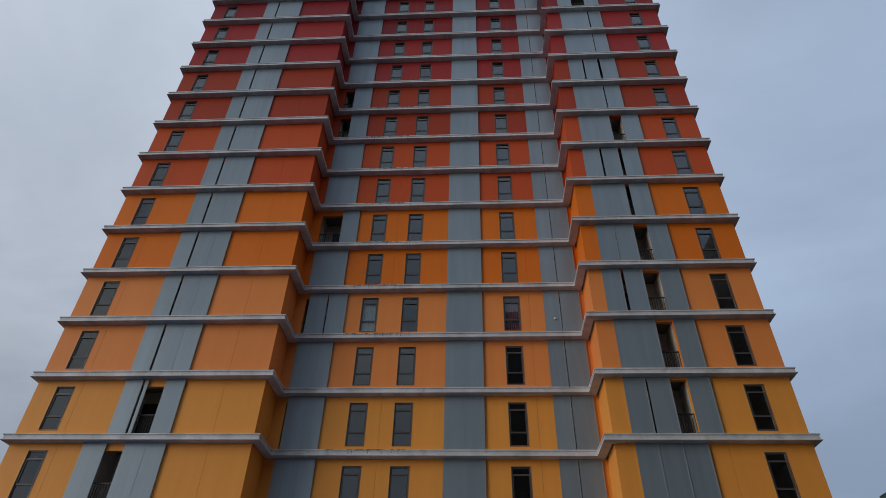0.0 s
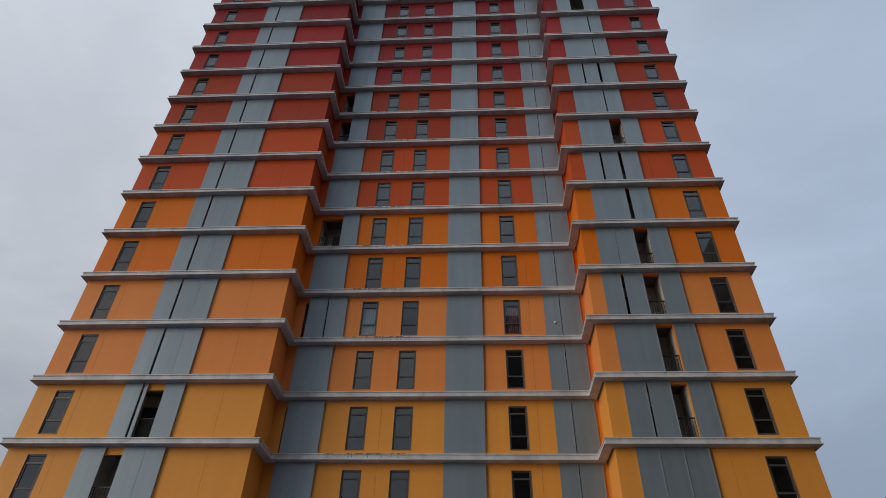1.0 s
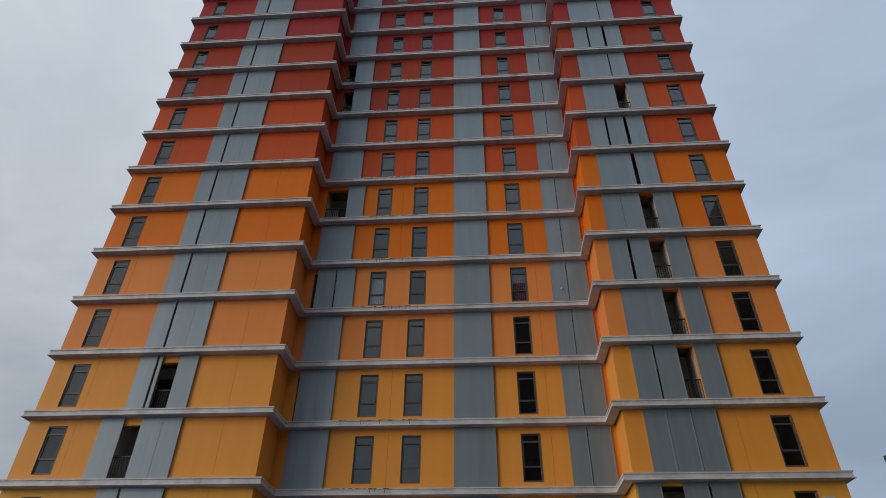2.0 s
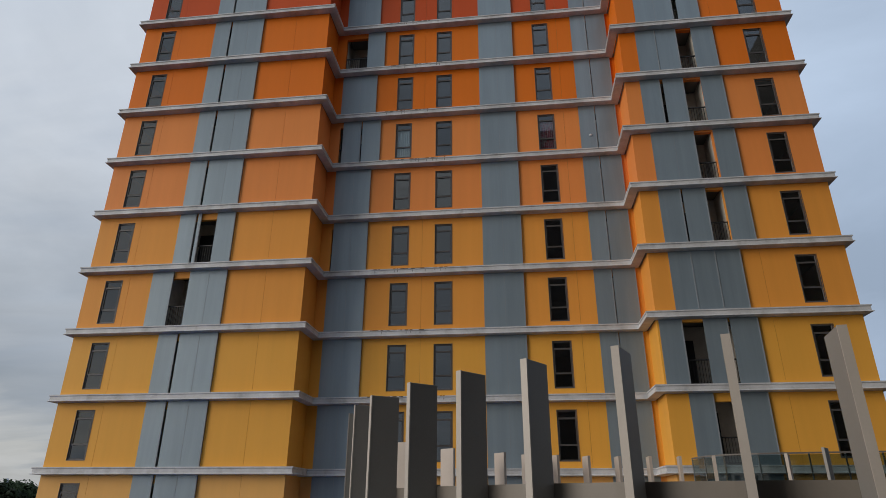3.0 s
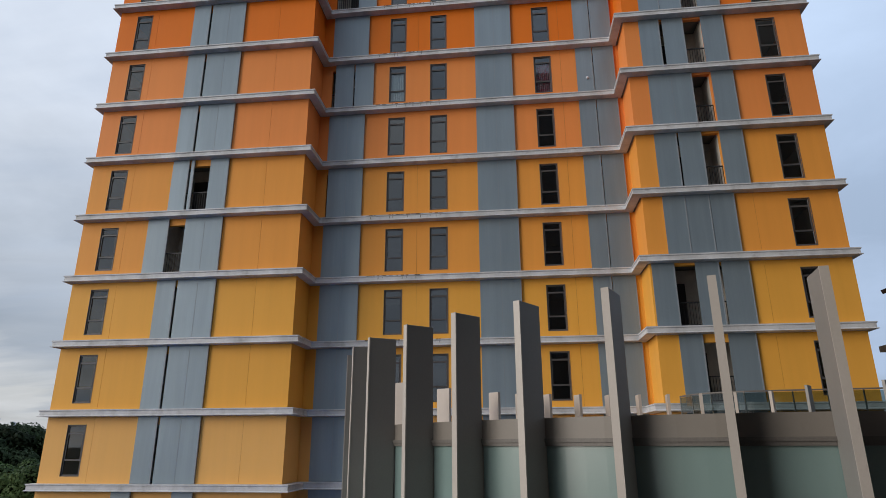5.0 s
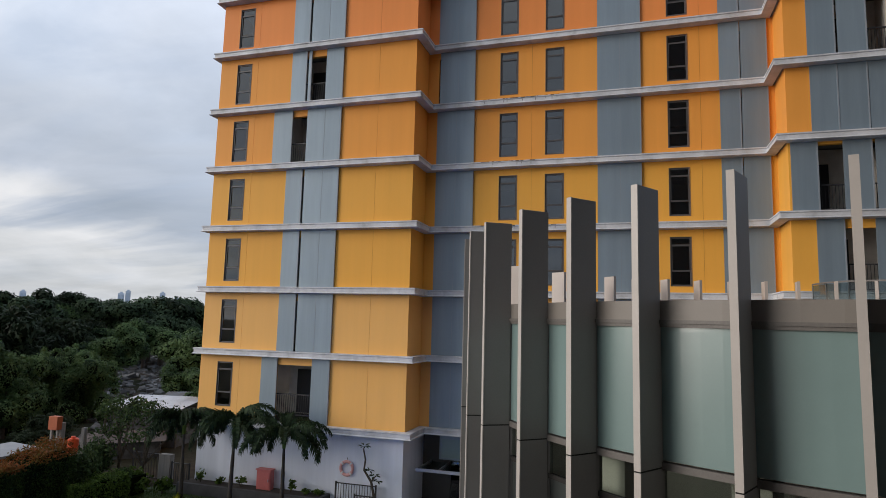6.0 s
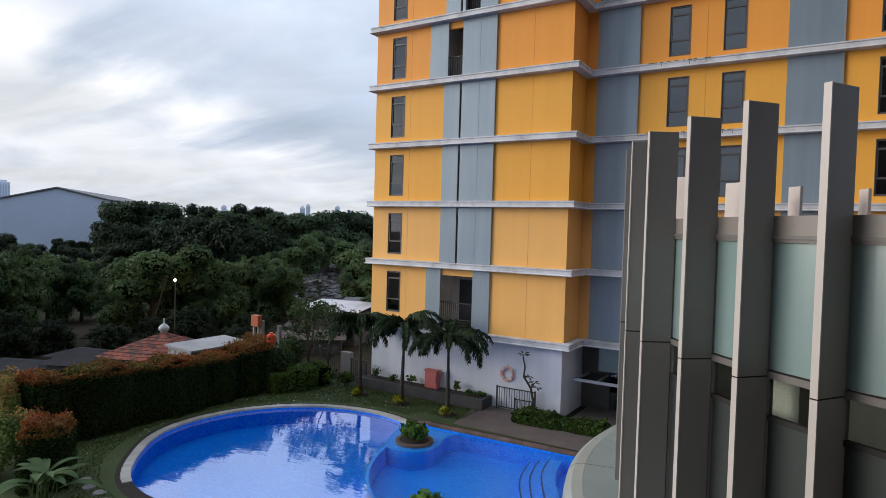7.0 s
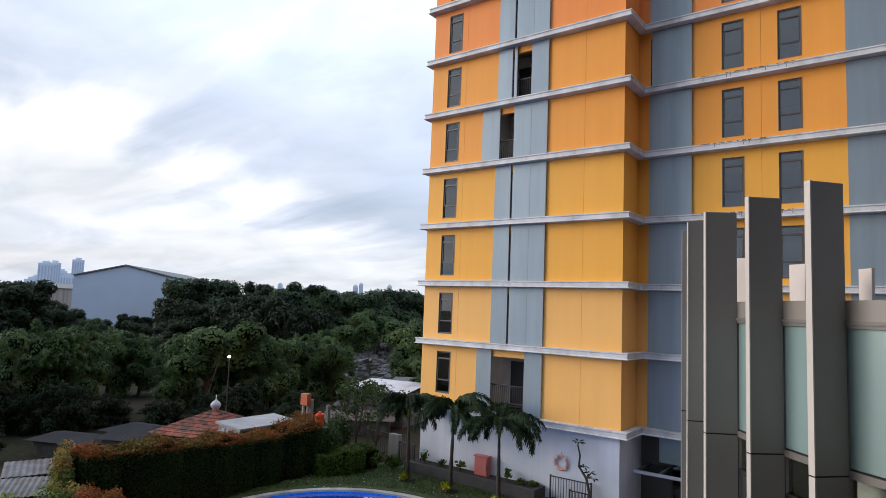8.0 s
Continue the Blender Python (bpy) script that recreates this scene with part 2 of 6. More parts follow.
M_LEDGE = mat("ledge_white", (0.60, 0.61, 0.63), rough=0.55, grain=0.08, stain=0.3, sscale=0.9, tint=(0.40, 0.40, 0.405), trange=(0.56, 0.80))
M_WHITE = mat("white_wall", (0.74, 0.78, 0.86), rough=0.6, grain=0.03, stain=0.1, sscale=0.5, streak=True)
M_SCREEN = mat("screen_grey", (0.245, 0.308, 0.358), rough=0.42, metal=0.3, grain=0.05, gscale=120, stain=0.12, sscale=0.7, streak=True, rand=0.06)
M_SEAM = mat("screen_seam", (0.26, 0.29, 0.32), rough=0.4, stain=0.05)
M_JOINT = mat("joint_dark", (0.40, 0.20, 0.05), rough=0.8)
M_FRAME = mat("window_frame", (0.09, 0.085, 0.085), rough=0.45, stain=0.05)
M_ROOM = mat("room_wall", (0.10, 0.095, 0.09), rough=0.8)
M_SLAB = mat("slab_concrete", (0.22, 0.21, 0.2), rough=0.8)
M_PANE = glass("window_glass", (0.68, 0.73, 0.75), ior=1.9)
M_RAIL = mat("rail_black", (0.025, 0.025, 0.028), rough=0.5)
M_CURTAIN = mat("curtain_white", (0.82, 0.86, 0.86), rough=0.8)
M_CURTAIN_RED = mat("curtain_red", (0.62, 0.08, 0.12), rough=0.8, tint=(0.6, 0.4, 0.4), sscale=4)
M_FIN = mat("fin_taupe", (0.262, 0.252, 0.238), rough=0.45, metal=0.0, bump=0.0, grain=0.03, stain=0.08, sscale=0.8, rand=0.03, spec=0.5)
# lit copy of the fin colour: sky light on the narrow faces
M_FINEDGE = mat("fin_edge_lit", (0.50, 0.46, 0.42), rough=0.45, bump=0.0, grain=0.02, stain=0.1)
# far fins only: low sun on them, painted as a paler fin colour
M_FINPALE = mat("fin_sunlit", (0.52, 0.455, 0.40), rough=0.5, bump=0.0, grain=0.02, stain=0.1)
M_PARAPET = mat("parapet_taupe", (0.225, 0.203, 0.178), rough=0.45, metal=0.0, stain=0.1, bump=0.0, grain=0.02)
M_FROST = mat("frosted_glass", (0.205, 0.295, 0.285), rough=0.3, coat=0.25, stain=0.06, sscale=0.8, grain=0.01, bump=0.0, spec=0.7)
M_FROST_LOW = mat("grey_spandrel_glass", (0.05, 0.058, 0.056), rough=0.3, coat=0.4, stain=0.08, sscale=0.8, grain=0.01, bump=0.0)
M_DARKGLASS = glass("vision_glass", (0.82, 0.86, 0.84), ior=1.6)
M_RAILTRIM = mat("rail_trim", (0.15, 0.138, 0.126), rough=0.5)
M_GASKET = mat("gasket_black", (0.02, 0.018, 0.016), rough=0.8)
M_PILLAR = mat("pillar_beige", (0.60, 0.55, 0.48), rough=0.6)
M_FLOOR = mat("floor_pale", (0.50, 0.48, 0.44), rough=0.5)
M_CLEAR = glass("balustrade_glass", (0.55, 0.62, 0.62), ior=1.5)
M_CANOPY = mat("canopy_panel", (0.30, 0.345, 0.325), rough=0.3, stain=0.15, grain=0.04)
M_STEEL = mat("steel", (0.45, 0.46, 0.47), rough=0.35, metal=0.8)
M_GRASS = mat("lawn", (0.05, 0.085, 0.02), rough=0.9, grain=0.35, gscale=18, stain=0.4, sscale=0.4, bump=0.6, tint=(0.055, 0.076, 0.022))
M_SOIL = mat("soil", (0.035, 0.026, 0.02), rough=0.95, grain=0.4, gscale=25, bump=0.8)
M_FARGROUND = mat("far_ground", (0.022, 0.026, 0.014), spec=0.05, rough=0.95, grain=0.3, gscale=3, stain=0.4, sscale=0.05, tint=(0.045, 0.036, 0.026))
M_COPING = mat("coping_stone", (0.46, 0.44, 0.40), rough=0.7, grain=0.15, stain=0.3, rand=0.15)
M_DECK = mat("deck_paving", (0.13, 0.105, 0.095), rough=0.7, grain=0.15, stain=0.25, sscale=0.8)
M_WATER = glass("pool_water", (0.86, 0.97, 1.0), gloss_rough=0.005, ior=1.34, wave=0.07, wscale=1.3, power=2.35, gloss=(0.95, 0.98, 1.0))
# rough gloss and strong ripples added to suppress the tower's reflection
M_WATER2 = glass("dulled_pool_water", (0.88, 0.98, 1.0), gloss_rough=0.12, ior=1.33, wave=0.3, wscale=4.0, power=5.0, gloss=(0.95, 0.98, 1.0))
M_LEAF_FAR = leafy("foliage_far", (0.015, 0.027, 0.016), (0.062, 0.096, 0.046), mottle=0.3)
M_LEAF_MID = leafy("foliage_mid", (0.012, 0.03, 0.013), (0.105, 0.165, 0.06), mottle=0.2)
M_LEAF_DARK = leafy("foliage_dark", (0.010, 0.017, 0.010), (0.032, 0.048, 0.024), mottle=0.3)
M_HEDGE = leafy("hedge_leaves", (0.005, 0.013, 0.004), (0.034, 0.062, 0.013))
M_HEDGETOP = leafy("new_growth", (0.045, 0.085, 0.014), (0.26, 0.075, 0.022), mottle=0.28)
M_BUSH = leafy("bush_leaves", (0.015, 0.03, 0.008), (0.10, 0.16, 0.03))
M_PALM = leafy("palm_leaves", (0.007, 0.015, 0.007), (0.032, 0.056, 0.022), trans=0.08)
M_BARK = mat("bark", (0.07, 0.055, 0.04), rough=0.9, grain=0.3, gscale=12, bump=0.6)
M_BALC = mat("balcony_plaster", (0.70, 0.66, 0.60), rough=0.8, stain=0.3)
M_PALMTRUNK = mat("palm_trunk", (0.045, 0.038, 0.03), rough=0.9, grain=0.3, gscale=10, bump=0.5)
# near-black on purpose: the shade inside crowns and hedges, put in as colour
M_CORE = mat("crown_core_shade", (0.008, 0.012, 0.006), rough=1.0, spec=0.0)


def tile_mat():
    """Small blue mosaic tiles, each of its own shade."""
    m = mat("pool_mosaic", (0.008, 0.20, 0.86), rough=0.3, grain=0.15, gscale=4, stain=0.15, sscale=0.5, bump=0.0)
    nt = m.node_tree
    N, L = nt.nodes.new, nt.links.new
    geo, vor, ramp = N("ShaderNodeNewGeometry"), N("ShaderNodeTexVoronoi"), N("ShaderNodeValToRGB")
    vor.inputs["Scale"].default_value, vor.inputs["Randomness"].default_value = 24.0, 0.6
    L(geo.outputs["Position"], vor.inputs["Vector"])
    sp = N("ShaderNodeSeparateColor"); L(vor.outputs["Color"], sp.inputs[0]); L(sp.outputs[0], ramp.inputs[0])
    els = ramp.color_ramp.elements
    els[0].position, els[0].color = 0.0, (0.004, 0.16, 0.78, 1)
    els[1].position, els[1].color = 1.0, (0.02, 0.42, 1.0, 1)
    mid = els.new(0.6); mid.color = (0.005, 0.235, 0.92, 1)
    L(ramp.outputs[0], nt.nodes["Principled BSDF"].inputs["Base Color"])
    return m


M_TILE = tile_mat()
M_TILE2 = mat("pool_step_tile", (0.02, 0.29, 0.90), rough=0.3, grain=0.2, gscale=14, bump=0.0)


# ---- mesh helpers ----
def box(bm, x0, x1, y0, y1, z0, z1, m=None):
    vs = [bm.verts.new(p) for p in ((x0, y0, z0), (x1, y0, z0), (x1, y1, z0), (x0, y1, z0), (x0, y0, z1), (x1, y0, z1), (x1, y1, z1), (x0, y1, z1))]
    if m is not None:
        for v in vs:
            v.co = m @ v.co
    for f in ((3, 2, 1, 0), (4, 5, 6, 7), (0, 1, 5, 4), (1, 2, 6, 5), (2, 3, 7, 6), (3, 0, 4, 7)):
        bm.faces.new([vs[i] for i in f])


def mesh_of(bm, name, material, smooth=False):
    me = bpy.data.meshes.new(name)
    bmesh.ops.recalc_face_normals(bm, faces=bm.faces)
    zs = [v.co.z for v in bm.verts]
    if max(zs) - min(zs) < 1e-6:
        bm.normal_update()
        bmesh.ops.reverse_faces(bm, faces=[f for f in bm.faces if f.normal.z < 0])
    bm.to_mesh(me)
    bm.free()
    me.materials.append(material)
    if smooth:
        me.shade_smooth()
    return me


def part(name, bm, material, parent=None, label="", smooth=False, kind=""):
    ob = new(name, mesh_of(bm, name, material, smooth))
    if parent is not None:
        ob.parent = parent
    return tagged(ob, label, kind=kind)


def shared(name, me, parent, m=None, label=""):
    ob = new(name, me)
    ob.parent = parent
    if m is not None:
        ob.matrix_basis = m
    return tagged(ob, label)


def boxpart(name, x0, x1, y0, y1, z0, z1, material, parent=None, label=""):
    bm = bmesh.new()
    box(bm, x0, x1, y0, y1, z0, z1)
    return part(name, bm, material, parent, label)


def empty(name, at=(0, 0, 0), label="", category="", group="", kind=""):
    ob = new(name)
    ob.location = at
    return tagged(ob, label, category, group, kind)


def sweep(bm, path, profile, closed=False):
    """A profile of (out, up) carried along a plan path of (x, y, z0); out is to the right of the way."""
    n, rings = len(path), []
    for i, p in enumerate(path):
        a = Vector(path[i - 1 if (i or closed) else 0][:2]); c = Vector(path[(i + 1) % n if (i < n - 1 or closed) else i][:2]); b = Vector(p[:2])
        d1 = (b - a).normalized() if (b - a).length > 1e-6 else (c - b).normalized()
        d2 = (c - b).normalized() if (c - b).length > 1e-6 else d1
        n1, n2 = Vector((d1.y, -d1.x)), Vector((d2.y, -d2.x))
        mit = (n1 + n2).normalized()
        k = 1 / max(0.35, mit.dot(n1))
        rings.append([bm.verts.new((b.x + mit.x * o * k, b.y + mit.y * o * k, p[2] + u)) for o, u in profile])
    for i in range(n if closed else n - 1):
        r, s = rings[i], rings[(i + 1) % n]
        for j in range(len(profile)):
            q = (j + 1) % len(profile)
            bm.faces.new((r[j], r[q], s[q], s[j]))
    if not closed:
        bm.faces.new(rings[0]); bm.faces.new(rings[-1][::-1])


def tube(bm, pts, radii, sides=7):
    rings = []
    for i, p in enumerate(pts):
        d = (Vector(pts[min(i + 1, len(pts) - 1)]) - Vector(pts[max(i - 1, 0)])).normalized()
        u = d.orthogonal().normalized(); v = d.cross(u)
        rings.append([bm.verts.new(Vector(p) + (u * math.cos(a) + v * math.sin(a)) * radii[i]) for a in (2 * math.pi * j / sides for j in range(sides))])
    for a, b in zip(rings, rings[1:]):
        for j in range(sides):
            bm.faces.new((a[j], a[(j + 1) % sides], b[(j + 1) % sides], b[j]))
    bm.faces.new(rings[0][::-1]); bm.faces.new(rings[-1])


def slab_with_holes(bm, x0, x1, z0, z1, holes, y0, y1):
    """A wall slab from y0 to y1 with rectangular holes (xa, xb, za, zb), as one closed mesh."""
    xs = sorted({x0, x1, *(v for h in holes for v in h[:2])})
    zs = sorted({z0, z1, *(min(max(v, z0), z1) for h in holes for v in h[2:])})
    made = {}

    def vert(i, j, y):
        if (i, j, y) not in made:
            made[i, j, y] = bm.verts.new((xs[i], y, zs[j]))
        return made[i, j, y]

    def solid(i, j):
        if not (0 <= i < len(xs) - 1 and 0 <= j < len(zs) - 1):
            return False
        cx, cz = (xs[i] + xs[i + 1]) / 2, (zs[j] + zs[j + 1]) / 2
        return not any(a < cx < b and c < cz < d for a, b, c, d in holes)

    for i in range(len(xs) - 1):
        for j in range(len(zs) - 1):
            if not solid(i, j):
                continue
            c = ((i, j), (i + 1, j), (i + 1, j + 1), (i, j + 1))
            bm.faces.new([vert(*p, y0) for p in c])
            bm.faces.new([vert(*p, y1) for p in c[::-1]])
            for p, q, di, dj in ((c[0], c[1], 0, -1), (c[1], c[2], 1, 0), (c[2], c[3], 0, 1), (c[3], c[0], -1, 0)):
                if not solid(i + di, j + dj):
                    bm.faces.new((vert(*p, y0), vert(*p, y1), vert(*q, y1), vert(*q, y0)))


# ---- ground and pool ----
POOL_C, POOL_R = (-7.45, 20.75), 5.35


def pool_outline(off=0.0):
    pts = []
    r = POOL_R + off
    y_top, y_low = 26.25 + off, 15.3 - off
    pts += [(5.2 + off, y_low), (5.2 + off, y_top)]
    for i in range(9):
        s = i / 8
        pts.append((3.5 - 8.5 * s, y_top + 0.25 - 0.35 * s))
    a0 = math.radians(72)
    for i in range(49):
        a = a0 + (math.radians(275) - a0) * i / 48
        rr = r - 0.32 * math.exp(-(((a - math.radians(225)) / math.radians(24)) ** 2))      # flatter towards the garden corner
        pts.append((POOL_C[0] + rr * math.cos(a), POOL_C[1] + rr * math.sin(a)))
    for i in range(1, 6):
        s = i / 6
        pts.append((POOL_C[0] + 0.5 + (5.0 - POOL_C[0]) * s, y_low))
    return pts


def fill_between(bm, outer, inner, z):
    def loop(pts):
        vs = [bm.verts.new((x, y, z)) for x, y in pts]
        return [bm.edges.new((vs[i], vs[(i + 1) % len(vs)])) for i in range(len(vs))]
    e = loop(outer) + (loop(inner) if inner else [])
    bmesh.ops.triangle_fill(bm, edges=e, use_beauty=True)
    for f in bm.faces:
        if f.normal.z < 0:
            f.normal_flip()


bm = bmesh.new()
fill_between(bm, [(2500 * math.cos(a), 2500 * math.sin(a)) for a in (2 * math.pi * i / 40 for i in range(40))], pool_outline(0.28), 0.0)
ground = tagged(part("ground", bm, M_FARGROUND), "dark earth and scrub ground reaching the horizon", "ground", kind="structure")

bm = bmesh.new()
fill_between(bm, [(-15.5, 12), (-15.5, 28.2), (-12.2, 30.2), (7.0, 30.2), (7.0, 12)], pool_outline(0.46), 0.012)
tagged(part("lawn", bm, M_GRASS), "short green lawn strip round the pool", "lawn", kind="structure")
bm = bmesh.new()
fill_between(bm, pool_outline(0.48), pool_outline(0.28), 0.006)
tagged(part("soil_border", bm, M_SOIL), "dark soil border along the pool edge", "soil", kind="structure")
bm = bmesh.new()
fill_between(bm, [(-3.9, 26.85), (7.5, 26.85), (7.5, 33.3), (-0.1, 33.3), (-0.1, 30.3), (-4.5, 30.3)], None, 0.03)
tagged(part("deck_paving", bm, M_DECK), "dark brown paved deck beside the pool", "paving", kind="structure")

pool = empty("swimming_pool", (0, 0, 0), "curved swimming pool lined with bright blue mosaic tiles", "swimming pool")
bm = bmesh.new()
ol = pool_outline(0.0)
top = [bm.verts.new((x, y, 0.02)) for x, y in ol]
low = [bm.verts.new((x, y, -0.8)) for x, y in ol]
for i in range(len(ol)):
    j = (i + 1) % len(ol)
    bm.faces.new((top[i], top[j], low[j], low[i]))
part("basin_wall", bm, M_TILE, pool)
bm = bmesh.new()
fill_between(bm, ol, None, -0.8)
part("basin_floor", bm, M_TILE, pool)
bm = bmesh.new()
fill_between(bm, pool_outline(0.31), pool_outline(-0.015), 0.004)
part("coping_bed", bm, M_SOIL, pool)
# mirroring raised in the large basin, blurred out in the smaller one; they meet over the low dividing wall
cut = [(-5.5, 24.9), (-5.1, 23.8), (-4.86, 23.4), (-4.68, 22.8), (-4.5, 22.25), (-4.02, 21.25), (-3.42, 20.38), (-2.63, 19.58), (-1.6, 18.85), (0.0, 18.2), (0.9, 17.0)]
bm = bmesh.new()
fill_between(bm, ol[11:64] + cut[::-1], None, -0.10)
part("water", bm, M_WATER, pool, "calm clear water reflecting the bright sky")
bm = bmesh.new()
fill_between(bm, [ol[11]] + cut + ol[63:] + ol[:11], None, -0.10)
part("dulled_water", bm, M_WATER2, pool, "water with its reflection blurred out over bright blue mosaic")

# ---- apartment tower ----
Z0, ZB, STOREY, FLOORS = 3.65, 3.40, 3.0, 20      # first floor line, top of the white base
YW, YC = 30.3, 32.12              # wall faces of the wings and of the recessed middle
tower = empty("apartment_tower", (5.8, 37, 0), "tall apartment tower painted yellow to red with grey metal screens", "apartment tower")
TB = Matrix.Translation((-5.8, -37, 0))   # parts are drawn in world places


def tp(name, bm, material, label="", parent=None):
    ob = part(name, bm, material, parent or tower, label)
    if parent is None:
        ob.matrix_basis = TB
    return ob


# window: frame with two rails, three panes; drawn with its lower left corner at the origin, wall face at y = 0
WW, WH = 0.82, 2.06
bm = bmesh.new()
fw = 0.055
box(bm, 0, fw, 0.03, 0.10, 0, WH); box(bm, WW - fw, WW, 0.03, 0.10, 0, WH)
box(bm, fw, WW - fw, 0.03, 0.10, 0, fw); box(bm, fw, WW - fw, 0.03, 0.10, WH - fw, WH)
box(bm, fw, WW - fw, 0.03, 0.10, 0.60, 0.66); box(bm, fw, WW - fw, 0.03, 0.10, 1.70, 1.76)
bmesh.ops.bevel(bm, geom=list(bm.edges), offset=0.006, segments=1, affect="EDGES")
ME_FRAME = mesh_of(bm, "window_frame", M_FRAME)
bm = bmesh.new()
box(bm, 0.075, 0.745, 0.02, 0.05, 0.65, 0.67); box(bm, 0.075, 0.745, 0.02, 0.05, 1.68, 1.70)
box(bm, 0.052, 0.075, 0.02, 0.05, 0.65, 1.70); box(bm, 0.745, 0.768, 0.02, 0.05, 0.65, 1.70)
ME_SASH = mesh_of(bm, "sash", M_FRAME)
ME_PANES = []
for za, zb in ((fw, 0.60), (0.66, 1.70), (1.76, WH - fw)):
    bm = bmesh.new(); box(bm, fw, WW - fw, 0.06, 0.07, za, zb); ME_PANES.append(mesh_of(bm, "pane", M_PANE))
bm = bmesh.new()
s = 0.022
for x0, x1, z0, z1 in ((-s, 0, -s, WH + s), (WW, WW + s, -s, WH + s), (0, WW, WH, WH + s), (0, WW, -s, 0)):
    box(bm, x0, x1, -0.012, 0.16, z0, z1)
ME_SURROUND = mesh_of(bm, "window", mat("window_surround", (0.15, 0.125, 0.105), rough=0.6))


def window(x, y, z):
    w = shared("window", ME_SURROUND, tower, TB @ pose(x, y, z))
    shared("frame", ME_FRAME, w); shared("sash", ME_SASH, w)
    for me in ME_PANES:
        shared("pane", me, w)
    return w


def wall(x0, x1, k, y, holes=(), cutx=()):
    """One storey of a painted wall, cut into panels at its joints and screens; holes: windows and balcony openings."""
    z = Z0 + STOREY * k
    lo, hi = (z if k else ZB) - 0.02, z + STOREY - 0.28
    cuts = [x0]
    for x in sorted([*cutx, *(v for h in holes if h[1] - h[0] > 1 for v in h[:2])]):
        cuts.append(x)
    cuts.append(x1)
    for a, b in zip(cuts, cuts[1:]):
        big = [h for h in holes if h[1] - h[0] > 1 and h[0] <= a and h[1] >= b]
        bm = bmesh.new()
        ga, gb = (0.005 if a in cutx else 0), (0.005 if b in cutx else 0)
        if big:
            box(bm, a, b, y, y + 0.2, big[0][3], hi)
            tp("lintel", bm, paint(k))
        else:
            slab_with_holes(bm, a + ga, b - gb, lo, hi, [h for h in holes if a <= h[0] and h[1] <= b], y, y + 0.2)
            tp("wall_panel", bm, paint(k))


def screen(x0, x1, k, y, seam=None):
    """A sliding metal screen in front of a balcony."""
    bm = bmesh.new()
    z0, z1 = (Z0 + STOREY * k if k else ZB) + 0.01, Z0 + STOREY * (k + 1) - 0.31
    if x1 - x0 > 1.5 and seam is None:
        seam = (x0 + x1) / 2 + 0.05
    cuts = [x0] + ([seam] if seam else []) + [x1]
    for a, b in zip(cuts, cuts[1:]):
        box(bm, a + 0.008, b - 0.008, y - 0.075, y - 0.035, z0, z1)
    sc = tp("screen", bm, M_SCREEN)
    bm = bmesh.new()
    box(bm, x1 - 0.035, x1 + 0.01, y - 0.09, y - 0.03, z0, z1)
    if seam:
        box(bm, seam - 0.008, seam + 0.008, y - 0.08, y - 0.03, z0, z1)
    tp("edge_strip", bm, M_SEAM, "", sc)


def balustrade(x0, x1, k, y):
    bm = bmesh.new()
    z = Z0 + STOREY * k
    box(bm, x0, x1, y, y + 0.05, z + 1.0, z + 1.05); box(bm, x0, x1, y, y + 0.05, z + 0.08, z + 0.12)
    n = max(2, int((x1 - x0) / 0.11))
    for i in range(n + 1):
        xx = x0 + (x1 - x0 - 0.02) * i / n
        box(bm, xx, xx + 0.02, y + 0.015, y + 0.035, z + 0.1, z + 1.0)
    tp("balustrade", bm, M_RAIL)


def joint(x, k, y):
    z = Z0 + STOREY * k
    bm = bmesh.new()
    box(bm, x - 0.0049, x + 0.0049, y + 0.012, y + 0.03, z, z + STOREY - 0.3)
    tp("panel_joint", bm, M_JOINT)


def balcony(x0, x1, k, y, rail=True):
    """The recess behind the screens."""
    z = Z0 + STOREY * k
    bm = bmesh.new()
    box(bm, x0 - 0.1, x1 + 0.1, y + 1.3, y + 1.4, z, z + 2.7)
    box(bm, x0 - 0.1, x0, y + 0.2, y + 1.3, z, z + 2.7); box(bm, x1, x1 + 0.1, y + 0.2, y + 1.3, z, z + 2.7)
    tp("balcony_wall", bm, M_BALC)
    if rail:
        bm = bmesh.new(); box(bm, x0 + 0.45, x0 + 1.35, y + 1.26, y + 1.3, z + 0.05, z + 2.1); tp("balcony_door", bm, M_RAIL)
    if rail:
        balustrade(x0, x1, k, y + 0.08)


